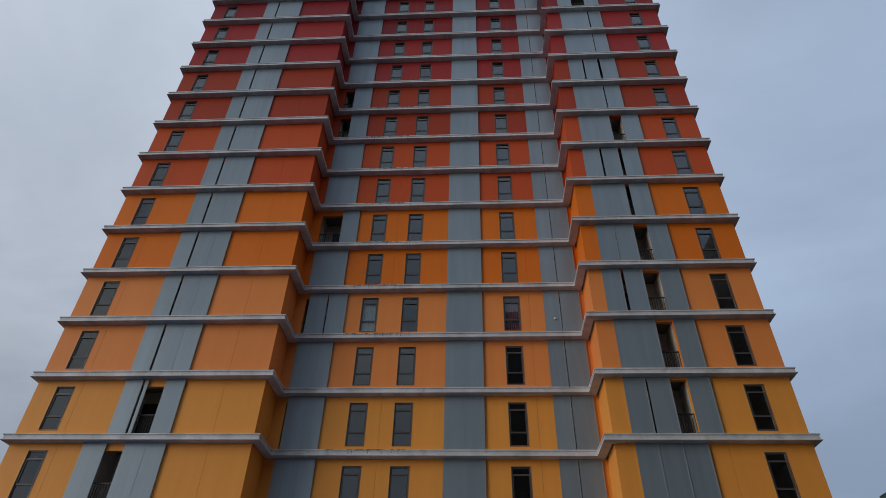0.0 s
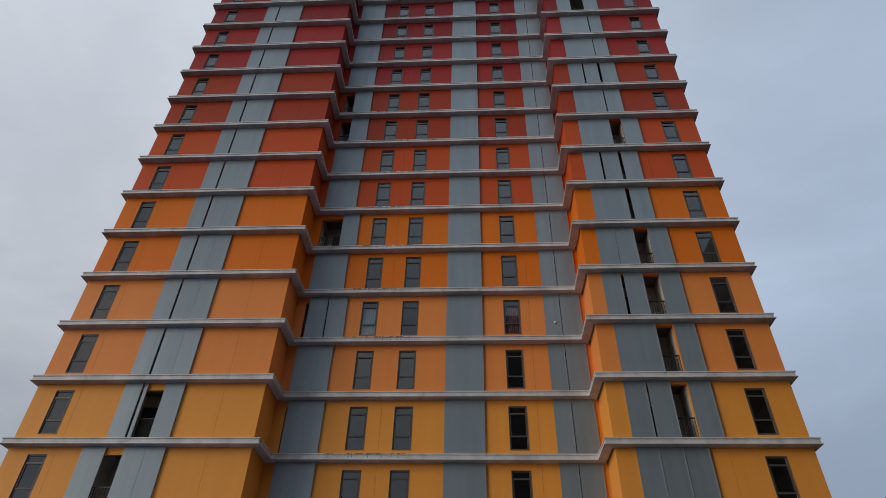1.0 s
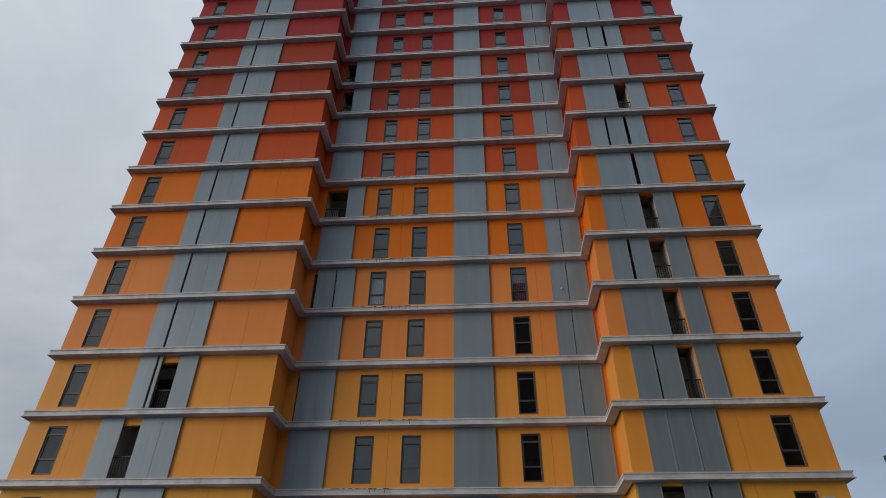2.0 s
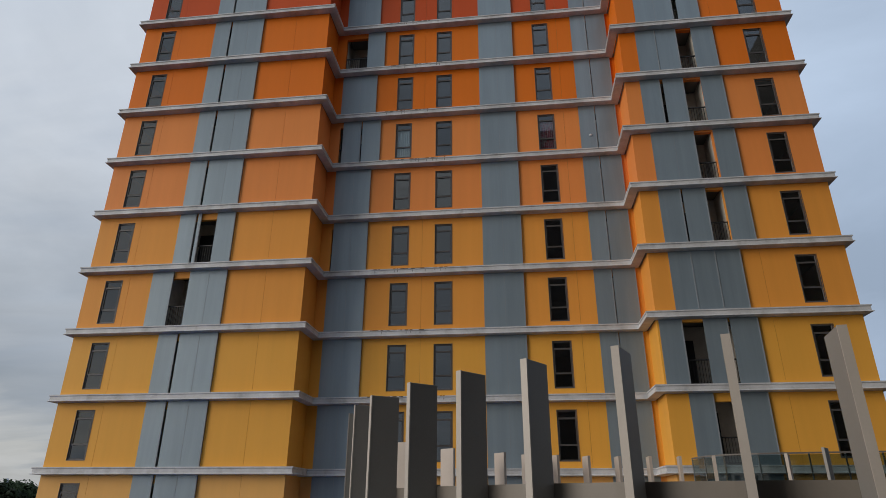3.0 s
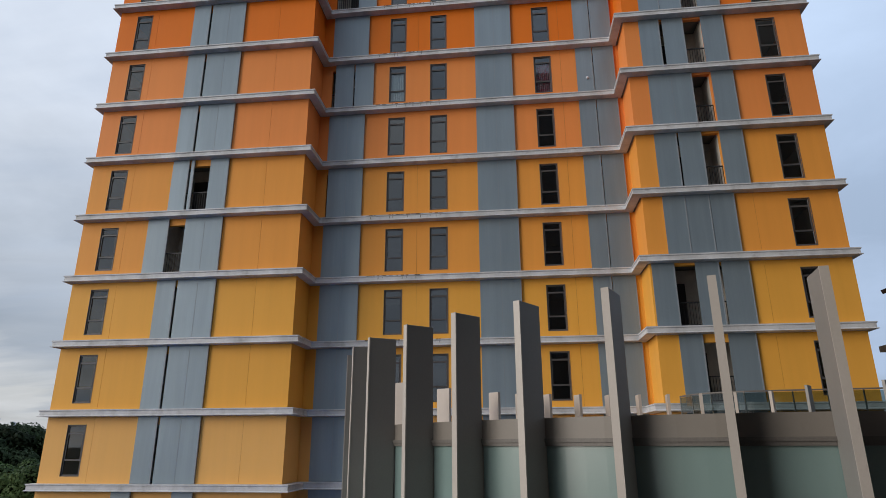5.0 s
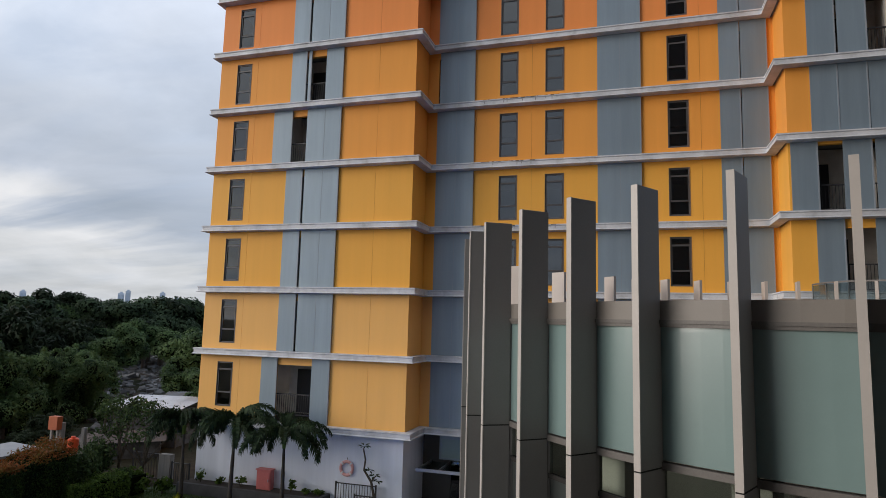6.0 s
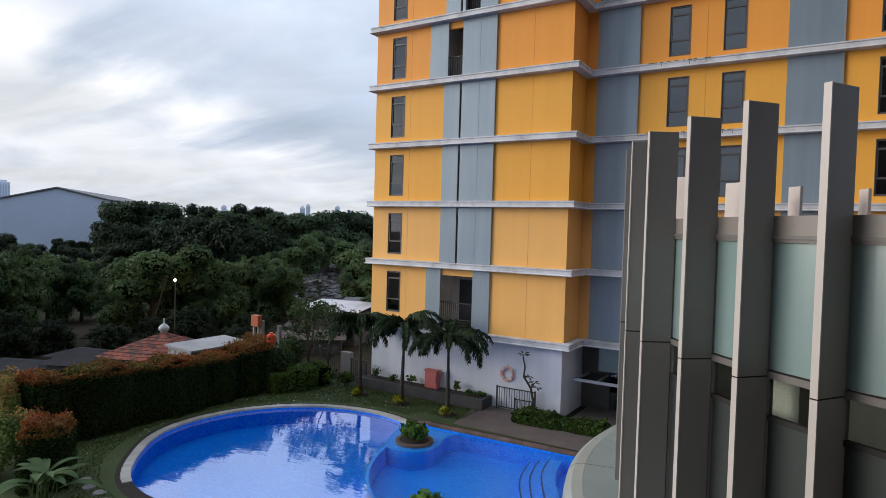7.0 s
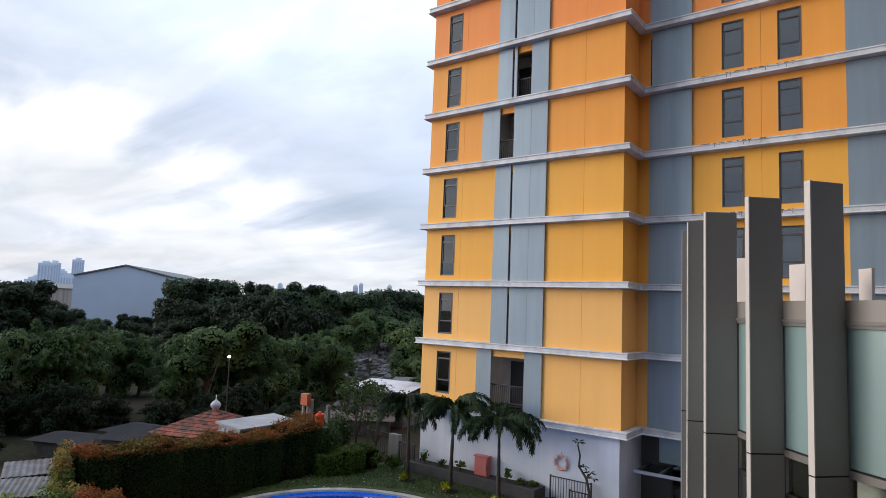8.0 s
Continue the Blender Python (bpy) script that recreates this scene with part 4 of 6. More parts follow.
def smooth_path(pts, n=8):
    out = []
    for i in range(len(pts) - 1):
        p0, p1, p2, p3 = (Vector(pts[max(0, min(len(pts) - 1, i + q))]) for q in (-1, 0, 1, 2))
        for j in range(n):
            t = j / n
            out.append(0.5 * ((2 * p1) + (p2 - p0) * t + (2 * p0 - 5 * p1 + 4 * p2 - p3) * t * t + (3 * p1 - p0 - 3 * p2 + p3) * t ** 3))
    out.append(Vector(pts[-1]))
    return out


# shallow shelf round the planter island, with the low wall that parts the two basins
SHELF = [(-6.45, 26.3), (-6.2, 26.1), (-5.83, 25.6), (-5.45, 24.7), (-5.0, 23.6), (-4.7, 23.3), (-4.31, 23.2), (-3.84, 23.25), (-3.39, 23.5), (-3.17, 24.0), (-3.2, 24.7), (-3.38, 25.2), (-3.42, 25.7), (-3.2, 26.15), (-2.9, 26.3)]
edge = smooth_path(SHELF, 5)
bm = bmesh.new()
up, dn = ([bm.verts.new((p.x, min(p.y, 26.36), z)) for p in edge] for z in (-0.125, -0.8))
bm.faces.new(up)
for i in range(len(edge)):
    q = (i + 1) % len(edge)
    bm.faces.new((up[i], up[q], dn[q], dn[i]))
bmesh.ops.triangulate(bm, faces=bm.faces)
part("shelf", bm, M_TILE2, pool, "shallow blue tiled shelf")
for pts in ([(-4.86, 23.4), (-4.68, 22.8), (-4.5, 22.25), (-4.02, 21.25), (-3.42, 20.38), (-2.63, 19.58), (-1.6, 18.85), (0.0, 18.2)],):
    bm = bmesh.new()
    sweep(bm, [(p.x, p.y, -0.8) for p in smooth_path(pts)], ((-0.12, 0), (0.12, 0), (0.12, 0.685), (-0.12, 0.685)))
    part("dividing_wall", bm, M_TILE2, pool)
for pts, h in (([(1.9, 21.3), (1.23, 22.62), (0.38, 24.28), (0.02, 25.6), (-0.05, 26.2)], 0.22), ([(2.2, 21.5), (1.5, 22.8), (0.75, 24.3), (0.4, 25.6), (0.33, 26.2)], 0.37), ([(2.5, 21.7), (1.85, 22.95), (1.1, 24.5), (0.8, 25.7), (0.75, 26.2)], 0.52)):
    path = smooth_path(pts)
    bm = bmesh.new()
    sweep(bm, [(p.x, p.y, -0.8) for p in path], ((0, 0), (0.5, 0), (0.5, h), (0, h)))
    st = part("step", bm, M_TILE, pool)
    bm = bmesh.new()
    sweep(bm, [(p.x, p.y, -0.8 + h) for p in path], ((-0.012, -0.02), (0.045, -0.02), (0.045, 0.006), (-0.012, 0.006)))
    part("nosing", bm, M_NOSING, st, "dark blue step nosing")


def disc(r, z0, z1, segs=40, bev=0.0):
    bm = bmesh.new()
    bmesh.ops.create_cone(bm, cap_ends=True, segments=segs, radius1=r, radius2=r, depth=z1 - z0)
    bmesh.ops.translate(bm, verts=bm.verts, vec=(0, 0, (z0 + z1) / 2))
    if bev:
        bmesh.ops.bevel(bm, geom=[e for e in bm.edges if len(e.link_faces) == 2 and any(len(f.verts) > 4 for f in e.link_faces)], offset=bev, segments=2, affect="EDGES")
    return bm


ISL = (-4.17, 24.35)
bm = bmesh.new()
sweep(bm, [(0.66 * math.cos(a), 0.66 * math.sin(a), -0.13) for a in (-2 * math.pi * i / 40 for i in range(40))], ((-0.08, 0), (0.08, 0), (0.08, 0.10), (0.065, 0.115), (-0.08, 0.115)), closed=True)
o = part("island_planter", bm, M_DECKEDGE, pool, "round stone planter rim"); o.location = (*ISL, 0)
o = part("planter_soil", disc(0.60, -0.13, -0.04), M_SOIL, pool); o.location = (*ISL, 0)


# ---- foliage ----
def leaves(rng, points, normals, size, aspect=0.55, droop=0.0, jitter=0.9):
    """Leaf quads at the points, facing about the normals."""
    n = len(points)
    d = normals + rng.normal(0, jitter, (n, 3))
    d /= np.linalg.norm(d, axis=1)[:, None] + 1e-9
    r = rng.normal(0, 1, (n, 3)); r[:, 2] -= droop
    u = r - (r * d).sum(1)[:, None] * d
    u /= np.linalg.norm(u, axis=1)[:, None] + 1e-9
    v = np.cross(d, u)
    s = size * rng.uniform(0.6, 1.35, n)[:, None]
    quad = np.stack([points - u * s * 0.5, points + v * s * aspect * 0.5, points + u * s * 0.5, points - v * s * aspect * 0.5], 1)
    return quad.reshape(-1, 3)


def leaf_mesh(name, verts, material):
    me = bpy.data.meshes.new(name)
    k = len(verts) // 4
    me.from_pydata(verts.tolist(), [], np.arange(4 * k).reshape(-1, 4).tolist())
    me.materials.append(material)
    return me


def shell(rng, blobs, n, inner=0.72):
    """Points on the outer shells of lumpy blobs (cx, cy, cz, rx, ry, rz), with their outward directions."""
    w = np.array([b[3] * b[5] for b in blobs]); w = w / w.sum()
    idx = rng.choice(len(blobs), n, p=w)
    B = np.array(blobs)[idx]
    d = rng.normal(0, 1, (n, 3)); d /= np.linalg.norm(d, axis=1)[:, None]
    rad = rng.uniform(inner, 1.06, n)[:, None]
    return B[:, :3] + d * B[:, 3:] * rad, d


# solid filler blobs behind the leaves, standing in for the crown's shaded depth
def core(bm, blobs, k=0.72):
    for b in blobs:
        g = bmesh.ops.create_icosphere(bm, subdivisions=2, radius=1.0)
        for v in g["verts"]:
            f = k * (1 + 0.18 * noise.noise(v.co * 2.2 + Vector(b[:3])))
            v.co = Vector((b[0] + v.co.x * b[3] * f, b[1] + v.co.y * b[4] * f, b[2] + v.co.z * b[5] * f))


def plumes(rng, height, spread, n):
    """Leaf places along arching canes that lean out and hang over at their tips."""
    m = 46
    az, reach = rng.uniform(0, 2 * math.pi, m), spread * np.sqrt(rng.uniform(0.02, 1, m))
    top = height * (1.0 - 0.42 * (reach / spread) ** 1.5) * rng.uniform(0.5, 1.05, m)
    c = rng.integers(0, m, n)
    s = rng.uniform(0.12, 1, n) ** 0.8
    rad = reach[c] * (0.25 * s + 0.75 * s ** 2.4)
    z = top[c] * np.sin(np.minimum(s * 1.95, 2.15) * math.pi / 2 / 1.62)
    fat = spread * 0.115 * np.sin(math.pi * np.clip(0.12 + 0.8 * s, 0, 1)) + 0.05
    q = rng.normal(0, 1, (n, 3)); q /= np.linalg.norm(q, axis=1)[:, None]
    off = q * (fat * rng.uniform(0.5, 1.1, n))[:, None]
    p = np.c_[rad * np.cos(az[c]), rad * np.sin(az[c]), z] + off
    p[:, 2] = np.maximum(p[:, 2], 0.1)
    return p, q


def tree(name, seed, height, spread, leaf, n, material, label, style="round"):
    """A tapered trunk with limbs and a crown of leaf clumps; its foot at the origin."""
    rng = np.random.default_rng(seed)
    t = empty(name, (0, 0, 0), label, "tree", "trees beyond the garden")
    blobs = []
    nb = 18 if style == "round" else 34
    for i in range(nb):
        a = rng.uniform(0, 2 * math.pi); r = spread * math.sqrt(rng.uniform(0, 1)) * 0.75
        zc = height * (rng.uniform(0.45, 0.88) if style == "round" else rng.uniform(0.06, 0.72)) - 0.05 * r
        s = spread * (rng.uniform(0.22, 0.42) if style == "round" else rng.uniform(0.16, 0.34)) * (1.15 - 0.4 * zc / height)
        blobs.append((r * math.cos(a), r * math.sin(a), zc, s, s, s * (rng.uniform(0.7, 1.0) if style == "round" else rng.uniform(0.9, 1.6))))
    blobs.append((0, 0, height * 0.6, spread * 0.5, spread * 0.5, height * 0.24))
    bm = bmesh.new()
    tube(bm, [(0, 0, 0), (0.1, 0.05, height * 0.25), (-0.05, 0.1, height * 0.55)], [spread * 0.07, spread * 0.055, spread * 0.03])
    for b in blobs[:6]:
        tube(bm, [(0, 0.05, height * 0.3), (b[0] * 0.5, b[1] * 0.5, (height * 0.35 + b[2]) / 2), b[:3]], [spread * 0.035, spread * 0.025, spread * 0.01], 5)
    part("trunk", bm, M_BARK, t)
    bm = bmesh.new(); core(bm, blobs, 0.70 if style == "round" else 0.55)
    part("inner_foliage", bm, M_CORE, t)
    if style == "round":
        p, d = shell(rng, blobs, n)
    else:
        p, d = plumes(rng, height, spread, int(n * 0.55))
        p2, d2 = shell(rng, blobs, n - len(p), 0.6)
        p, d = np.r_[p, p2], np.r_[d, d2]
    ob = new("crown", leaf_mesh("crown", leaves(rng, p, d, leaf, 0.55 if style == "round" else 0.42, 0.4 if style == "round" else 1.6, 0.27), material)); ob.parent = t
    return t


PROTOS = [
    tree("broadleaf_tree", 11, 10.0, 4.6, 0.38, 9000, M_LEAF_FAR, "dark green broadleaf tree with a rounded crown"),
    tree("broadleaf_tree", 12, 10.0, 5.4, 0.40, 10000, M_LEAF_FAR, "dark green broadleaf tree with a wide crown"),
    tree("broadleaf_tree", 13, 10.0, 4.0, 0.38, 8500, M_LEAF_DARK, "very dark broadleaf tree with a dense crown"),
    tree("bamboo_clump", 14, 10.0, 3.7, 0.26, 28000, M_LEAF_MID, "bright green clump of feathery bamboo foliage", "tall"),
    tree("bamboo_clump", 15, 10.0, 3.3, 0.26, 27000, M_LEAF_MID, "mid green clump of drooping bamboo foliage", "tall"),
    tree("broadleaf_tree", 16, 10.0, 4.8, 0.38, 9000, M_LEAF_MID, "green leafy tree with a loose crown"),
    tree("dense_thicket", 17, 10.0, 5.2, 0.5, 12000, M_LEAF_DARK, "very dark dense thicket of leaves", "tall"),
]
EYE = (9.2, 4.43)


def at_az(az, d):
    return EYE[0] + d * math.sin(radians(az)), EYE[1] + d * math.cos(radians(az))


rng = random.Random(5)
spots = []
for az in np.arange(-84, -49.5, 2.5):                 # bright row behind the village
    spots.append((az + rng.uniform(-0.8, 0.8), rng.uniform(46, 58), rng.uniform(5.6, 7.2), rng.choice((3, 4, 3, 4, 5))))
for az in np.arange(-85, -47, 3.1):                   # low growth under it
    spots.append((az + rng.uniform(-0.8, 0.8), rng.uniform(39, 45), rng.uniform(2.2, 3.6), rng.choice((3, 4, 6, 6))))
for az in np.arange(-49.5, -45.0, 1.7):
    spots.append((az, rng.uniform(52, 62), rng.uniform(5.6, 6.8), rng.choice((3, 4))))
for az in np.arange(-86, -46, 2.0):                   # dark middle row
    h = rng.uniform(5.2, 6.0) if -67.5 < az < -59 else rng.uniform(6.6, 7.8) if -71 < az < -58.5 else rng.uniform(8.6, 10.4)
    spots.append((az + rng.uniform(-0.6, 0.6), rng.uniform(70, 92), h, rng.choice((0, 1, 2, 6, 6))))
for az in np.arange(-86, -34, 1.7):                   # far row
    h = rng.uniform(4.2, 5.2) if -67.5 < az < -59.6 else rng.uniform(7.4, 8.6) if -69.0 < az < -59.2 else rng.uniform(8.2, 10.2) if az < -66 else rng.uniform(9.4, 13.2)
    spots.append((az + rng.uniform(-0.6, 0.6), rng.uniform(112, 140) , h, rng.choice((0, 1, 2, 5))))
for az in (-58.6, -57.4, -52.2, -50.9, -44.4, -41.3, -39.0):
    spots.append((az, rng.uniform(100, 118), rng.uniform(11.0, 12.4), rng.choice((0, 1, 2))))
for az, d, h in ((-39.2, 58, 4.2), (-38.4, 64, 7.6), (-40.2, 92, 7.0), (-37, 48, 5.0), (-42.6, 100, 8.0), (-44.6, 86, 7.5), (-43.4, 118, 9.5), (-45.4, 74, 6.5)):
    spots.append((az, d, h, 5))
for az, d, h in ((-86, 34, 2.0), (-82, 36, 2.2), (-79, 33.5, 1.7), (-76, 36, 2.0), (-90, 33, 2.0), (-72.5, 37, 2.2)):
    spots.append((az, d, h, 6))
used = set()
for az, d, h, i in spots:
    x, y = at_az(az, d)
    s = h / 10.0
    m = pose(x, y, 0, 0, 0, rng.uniform(0, 360))
    o = PROTOS[i]
    if i not in used:
        o.matrix_basis = m @ Matrix.Diagonal((s * 1.15, s * 1.15, s, 1)); used.add(i)
    else:
        c = copy_thing(o, m)
        c.scale = (s * rng.uniform(1.0, 1.3), s * rng.uniform(1.0, 1.3), s)

# far woods to the horizon
nprng = np.random.default_rng(3)
blobs = []
for az in np.arange(-92, -30, 0.75):
    d = nprng.uniform(190, 420); x, y = at_az(az, d)
    if -69 < az < -59.5 and d > 150:
        continue
    hh = 8 + d * math.tan(radians(nprng.uniform(0.35, 1.05)))
    r = d * 0.012 * nprng.uniform(0.8, 1.4)
    blobs.append((x, y, hh * 0.55, r, r, hh * 0.45))
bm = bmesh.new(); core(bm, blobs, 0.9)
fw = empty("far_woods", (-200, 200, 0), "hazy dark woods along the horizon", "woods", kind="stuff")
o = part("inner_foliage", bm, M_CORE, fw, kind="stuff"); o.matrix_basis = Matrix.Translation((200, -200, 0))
p, d = shell(nprng, blobs, 26000, 0.85)
o = new("foliage", leaf_mesh("far_foliage", leaves(nprng, p, d, 1.3), M_LEAF_FAR)); o.parent = fw; o.matrix_basis = Matrix.Translation((200, -200, 0)); tagged(o, kind="stuff")


# ---- hedges and bushes ----
def hedge(name, path, width, height, n, leaf, material, label, lumps=0.12, seed=1, group=""):
    """A clipped hedge along a plan path: a near-black body for its inner shade and a skin of small leaves."""
    rng = np.random.default_rng(seed)
    h0, h1 = height if isinstance(height, tuple) else (height, height)      # it may grow taller towards one end
    height = max(h0, h1)
    cx, cy = path[0]
    t = empty(name, (cx, cy, 0), label, "hedge", group)
    pts = smooth_path(path, 6) if len(path) > 2 else [Vector(p) for p in path]
    bm = bmesh.new()
    ends = [p.copy() for p in pts]
    ends[0] += (pts[1] - pts[0]).normalized() * 0.12; ends[-1] += (pts[-2] - pts[-1]).normalized() * 0.12
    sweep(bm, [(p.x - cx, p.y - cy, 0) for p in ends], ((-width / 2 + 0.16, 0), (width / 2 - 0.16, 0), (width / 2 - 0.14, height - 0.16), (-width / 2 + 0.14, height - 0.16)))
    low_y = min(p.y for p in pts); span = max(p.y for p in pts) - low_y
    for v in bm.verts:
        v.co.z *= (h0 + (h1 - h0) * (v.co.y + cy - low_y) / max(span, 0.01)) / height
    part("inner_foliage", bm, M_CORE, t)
    seg = np.array([[p.x - cx, p.y - cy] for p in pts])
    ln = np.linalg.norm(np.diff(seg, axis=0), axis=1); cum = np.r_[0, np.cumsum(ln)]
    s = rng.uniform(0, cum[-1], n)
    i = np.clip(np.searchsorted(cum, s) - 1, 0, len(ln) - 1)
    f = ((s - cum[i]) / ln[i])[:, None]
    base = seg[i] * (1 - f) + seg[i + 1] * f
    dirv = (seg[i + 1] - seg[i]) / ln[i][:, None]
    out = np.stack([dirv[:, 1], -dirv[:, 0]], 1)
    per = rng.uniform(0, 2 * height + width, n)
    side = np.where(per < height, 1, np.where(per < 2 * height, -1, 0))
    wob = lumps * (np.sin(s * 2.1 + seed) + np.sin(s * 5.3 + 2 * seed) * 0.6 + rng.normal(0, 0.45, n))
    off = np.where(side == 0, rng.uniform(-width / 2, width / 2, n), side * (width / 2 + wob * 0.6))
    zz = np.where(side == 0, height + wob, np.where(side == 1, per, per - height))
    P = np.c_[base + out * off[:, None], np.maximum(zz, 0.03)]
    Nn = np.c_[out * side[:, None], (side == 0).astype(float)]
    k = int(n * 0.5 * width / (cum[-1] + width))          # the two ends
    for at_, sg in ((0, -1), (-1, 1)):
        q = slice(0, k) if sg < 0 else slice(k, 2 * k)
        P[q, :2] = seg[at_] + out[0] * rng.uniform(-width / 2, width / 2, k)[:, None] + dirv[0] * sg * rng.uniform(-0.08, 0.12, k)[:, None]
        P[q, 2] = rng.uniform(0, height, k); Nn[q, :2] = dirv[0] * sg; Nn[q, 2] = 0
    P[:, 2] *= (h0 + (h1 - h0) * np.clip((P[:, 1] + cy - low_y) / max(span, 0.01), 0, 1)) / height
    crest = P[:, 2] > (h0 + (h1 - h0) * np.clip((P[:, 1] + cy - low_y) / max(span, 0.01), 0, 1)) - rng.uniform(0.02, 0.26, n)
    crest &= material is M_HEDGE
    ob = new("foliage", leaf_mesh("foliage", leaves(rng, P[~crest], Nn[~crest], leaf, jitter=0.7), material)); ob.parent = t
    if crest.any():
        ob = new("new_growth", leaf_mesh("new_growth", leaves(rng, P[crest], Nn[crest], leaf * 1.1, jitter=0.7), M_HEDGETOP)); ob.parent = t
        tagged(ob, "rusty orange and yellow-green new leaves")
    return t


M_LIGHTBUSH = leafy("light_bush_leaves", (0.05, 0.085, 0.022), (0.22, 0.30, 0.085), warm=(0.34, 0.15, 0.05), warm_z=1.7)
M_GRASSY = leafy("grassy_hedge", (0.015, 0.036, 0.009), (0.085, 0.14, 0.03))
hedge("clipped_hedge", [(-14.5, 15.1), (-14.55, 17.5), (-14.5, 20.5), (-14.5, 23.2)], 1.5, (2.6, 2.12), 62000, 0.085, M_HEDGE, "tall clipped dark hedge with orange-red new leaves on top", 0.17, seed=2)
hedge("clipped_hedge", [(-14.6, 23.0), (-14.65, 24.4), (-14.6, 25.9)], 1.7, (2.12, 2.4), 22000, 0.09, M_HEDGE, "bushy dark hedge end with rusty orange top growth", 0.22, seed=3)
hedge("low_hedge", [(-13.7, 25.6), (-13.2, 26.7), (-12.9, 27.7)], 1.2, 1.0, 9000, 0.10, M_BUSH, "low clipped dark green hedge beside the lawn", seed=4)
hedge("low_hedge", [(-1.9, 29.0), (-0.2, 29.1), (1.9, 29.25)], 0.85, 0.42, 14000, 0.13, M_GRASSY, "low grassy green hedge beside the deck", 0.1, seed=6)
hedge("clipped_bush", [(-11.3, 13.7), (-10.6, 14.6)], 1.35, 1.8, 17000, 0.08, M_HEDGE, "rounded clipped bush with orange top leaves", 0.2, seed=7)


def bush(name, x, y, z, r, h, n, leaf, material, label, seed, group="shrubs along the wall"):
    rng = np.random.default_rng(seed)
    t = empty(name, (x, y, z), label, "shrub", group)
    blobs = [(rng.uniform(-r, r) * 0.5, rng.uniform(-r, r) * 0.5, h * rng.uniform(0.4, 0.7), r * 0.6, r * 0.6, h * 0.4) for _ in range(5)]
    bm = bmesh.new()
    for b in blobs[:3]:
        tube(bm, [(0, 0, 0), (b[0] * 0.6, b[1] * 0.6, h * 0.3), b[:3]], [0.03, 0.02, 0.01], 5)
    part("stem", bm, M_BARK, t)
    p, d = shell(rng, blobs, n, 0.3)
    ob = new("foliage", leaf_mesh("foliage", leaves(rng, p, d, leaf), material)); ob.parent = t
    return t


for i, (x, y, rr, hh) in enumerate(((-12.9, 14.1, 0.95, 2.0), (-12.2, 12.9, 0.8, 1.5), (-13.6, 13.0, 0.9, 1.8), (-14.6, 14.5, 0.62, 2.75))):
    bush("leafy_bush", x, y, 0, rr, hh, 5200, 0.115, M_LIGHTBUSH, "loose light green bush beside the hedge", 90 + i, "light green bushes")
M_YELLOWLEAF = leafy("yellow_leaves", (0.12, 0.14, 0.01), (0.42, 0.42, 0.04))
M_FRESH = leafy("fresh_leaves", (0.02, 0.05, 0.012), (0.10, 0.20, 0.035))
M_PADDLE = leafy("paddle_leaves", (0.05, 0.09, 0.035), (0.17, 0.25, 0.115), mottle=0.6)
bush("planter_shrub", ISL[0], ISL[1], -0.04, 0.62, 0.62, 620, 0.24, M_FRESH, "leafy green shrub in the stone island planter", 21, "")
bush("planter_shrub", -0.3, 19.2, -0.1, 0.7, 0.75, 400, 0.30, M_FRESH, "leafy green shrub standing at the pool edge", 22, "")
for i, (x, y) in enumerate(((-9.95, 27.9), (-7.42, 27.85), (-4.75, 27.6))):
    bush("yellow_shrub", x, y - 0.1, 0.02, 0.28, 0.42, 110, 0.17, M_YELLOWLEAF, "small yellow-green shrub at the foot of a palm", 30 + i, "shrubs at the palm feet")
for i, (x, y, r, h) in enumerate(((-12.6, 28.6, 0.6, 0.8), (-11.7, 28.9, 0.5, 0.7), (-13.4, 28.8, 0.7, 1.1), (-10.4, 29.9, 0.3, 0.8), (-8.2, 29.9, 0.25, 0.6), (-5.6, 29.9, 0.3, 0.75), (-4.9, 29.9, 0.3, 0.3), (-4.2, 29.9, 0.35, 0.3), (-9.3, 29.9, 0.25, 0.4))):
    bush("wall_shrub", x, y, 0.02 if i < 3 else 0.45, r, h * (1 if i < 3 else 0.75), 240 if i < 3 else 70, 0.2 if i < 3 else 0.17, M_BUSH, "dark green shrub against the white wall", 40 + i)


def leafy_tree(x, y, seed):
    rng = np.random.default_rng(seed)
    t = empty("garden_tree", (x, y, 0), "slender loose-crowned tree in the garden corner", "tree")
    blobs = [(rng.uniform(-1.2, 1.2), rng.uniform(-1.0, 1.0), rng.uniform(2.3, 3.9), 0.65, 0.65, 0.45) for _ in range(12)]
    bm = bmesh.new()
    tube(bm, [(0, 0, 0), (0.1, 0, 1.0), (0.35, 0, 2.0), (0.4, 0.1, 3.2)], [0.09, 0.07, 0.05, 0.02])
    for b in blobs[:7]:
        tube(bm, [(0.1, 0, 1.0), (b[0] * 0.5, b[1] * 0.5, 1.9), b[:3]], [0.04, 0.03, 0.01], 5)
    part("trunk", bm, M_BARK, t)
    p, d = shell(rng, blobs, 1500, 0.2)
    ob = new("crown", leaf_mesh("crown", leaves(rng, p, d, 0.17), M_CORNER)); ob.parent = t


M_CORNER = leafy("corner_tree_leaves", (0.016, 0.027, 0.012), (0.062, 0.10, 0.034))
for i, (x, y, rr, hh, nn) in enumerate(((-14.3, 27.0, 0.95, 2.2, 2600), (-15.1, 28.4, 1.0, 2.3, 2600), (-13.2, 28.2, 0.6, 1.2, 1200), (-16.4, 29.3, 0.9, 1.9, 1800))):
    bush("garden_shrub", x, y, 0, rr, hh, nn, 0.15, M_CORNER, "dense dark green shrub at the end of the hedge", 120 + i, "dark shrubs by the hedge")
leafy_tree(-13.4, 29.4, 61)
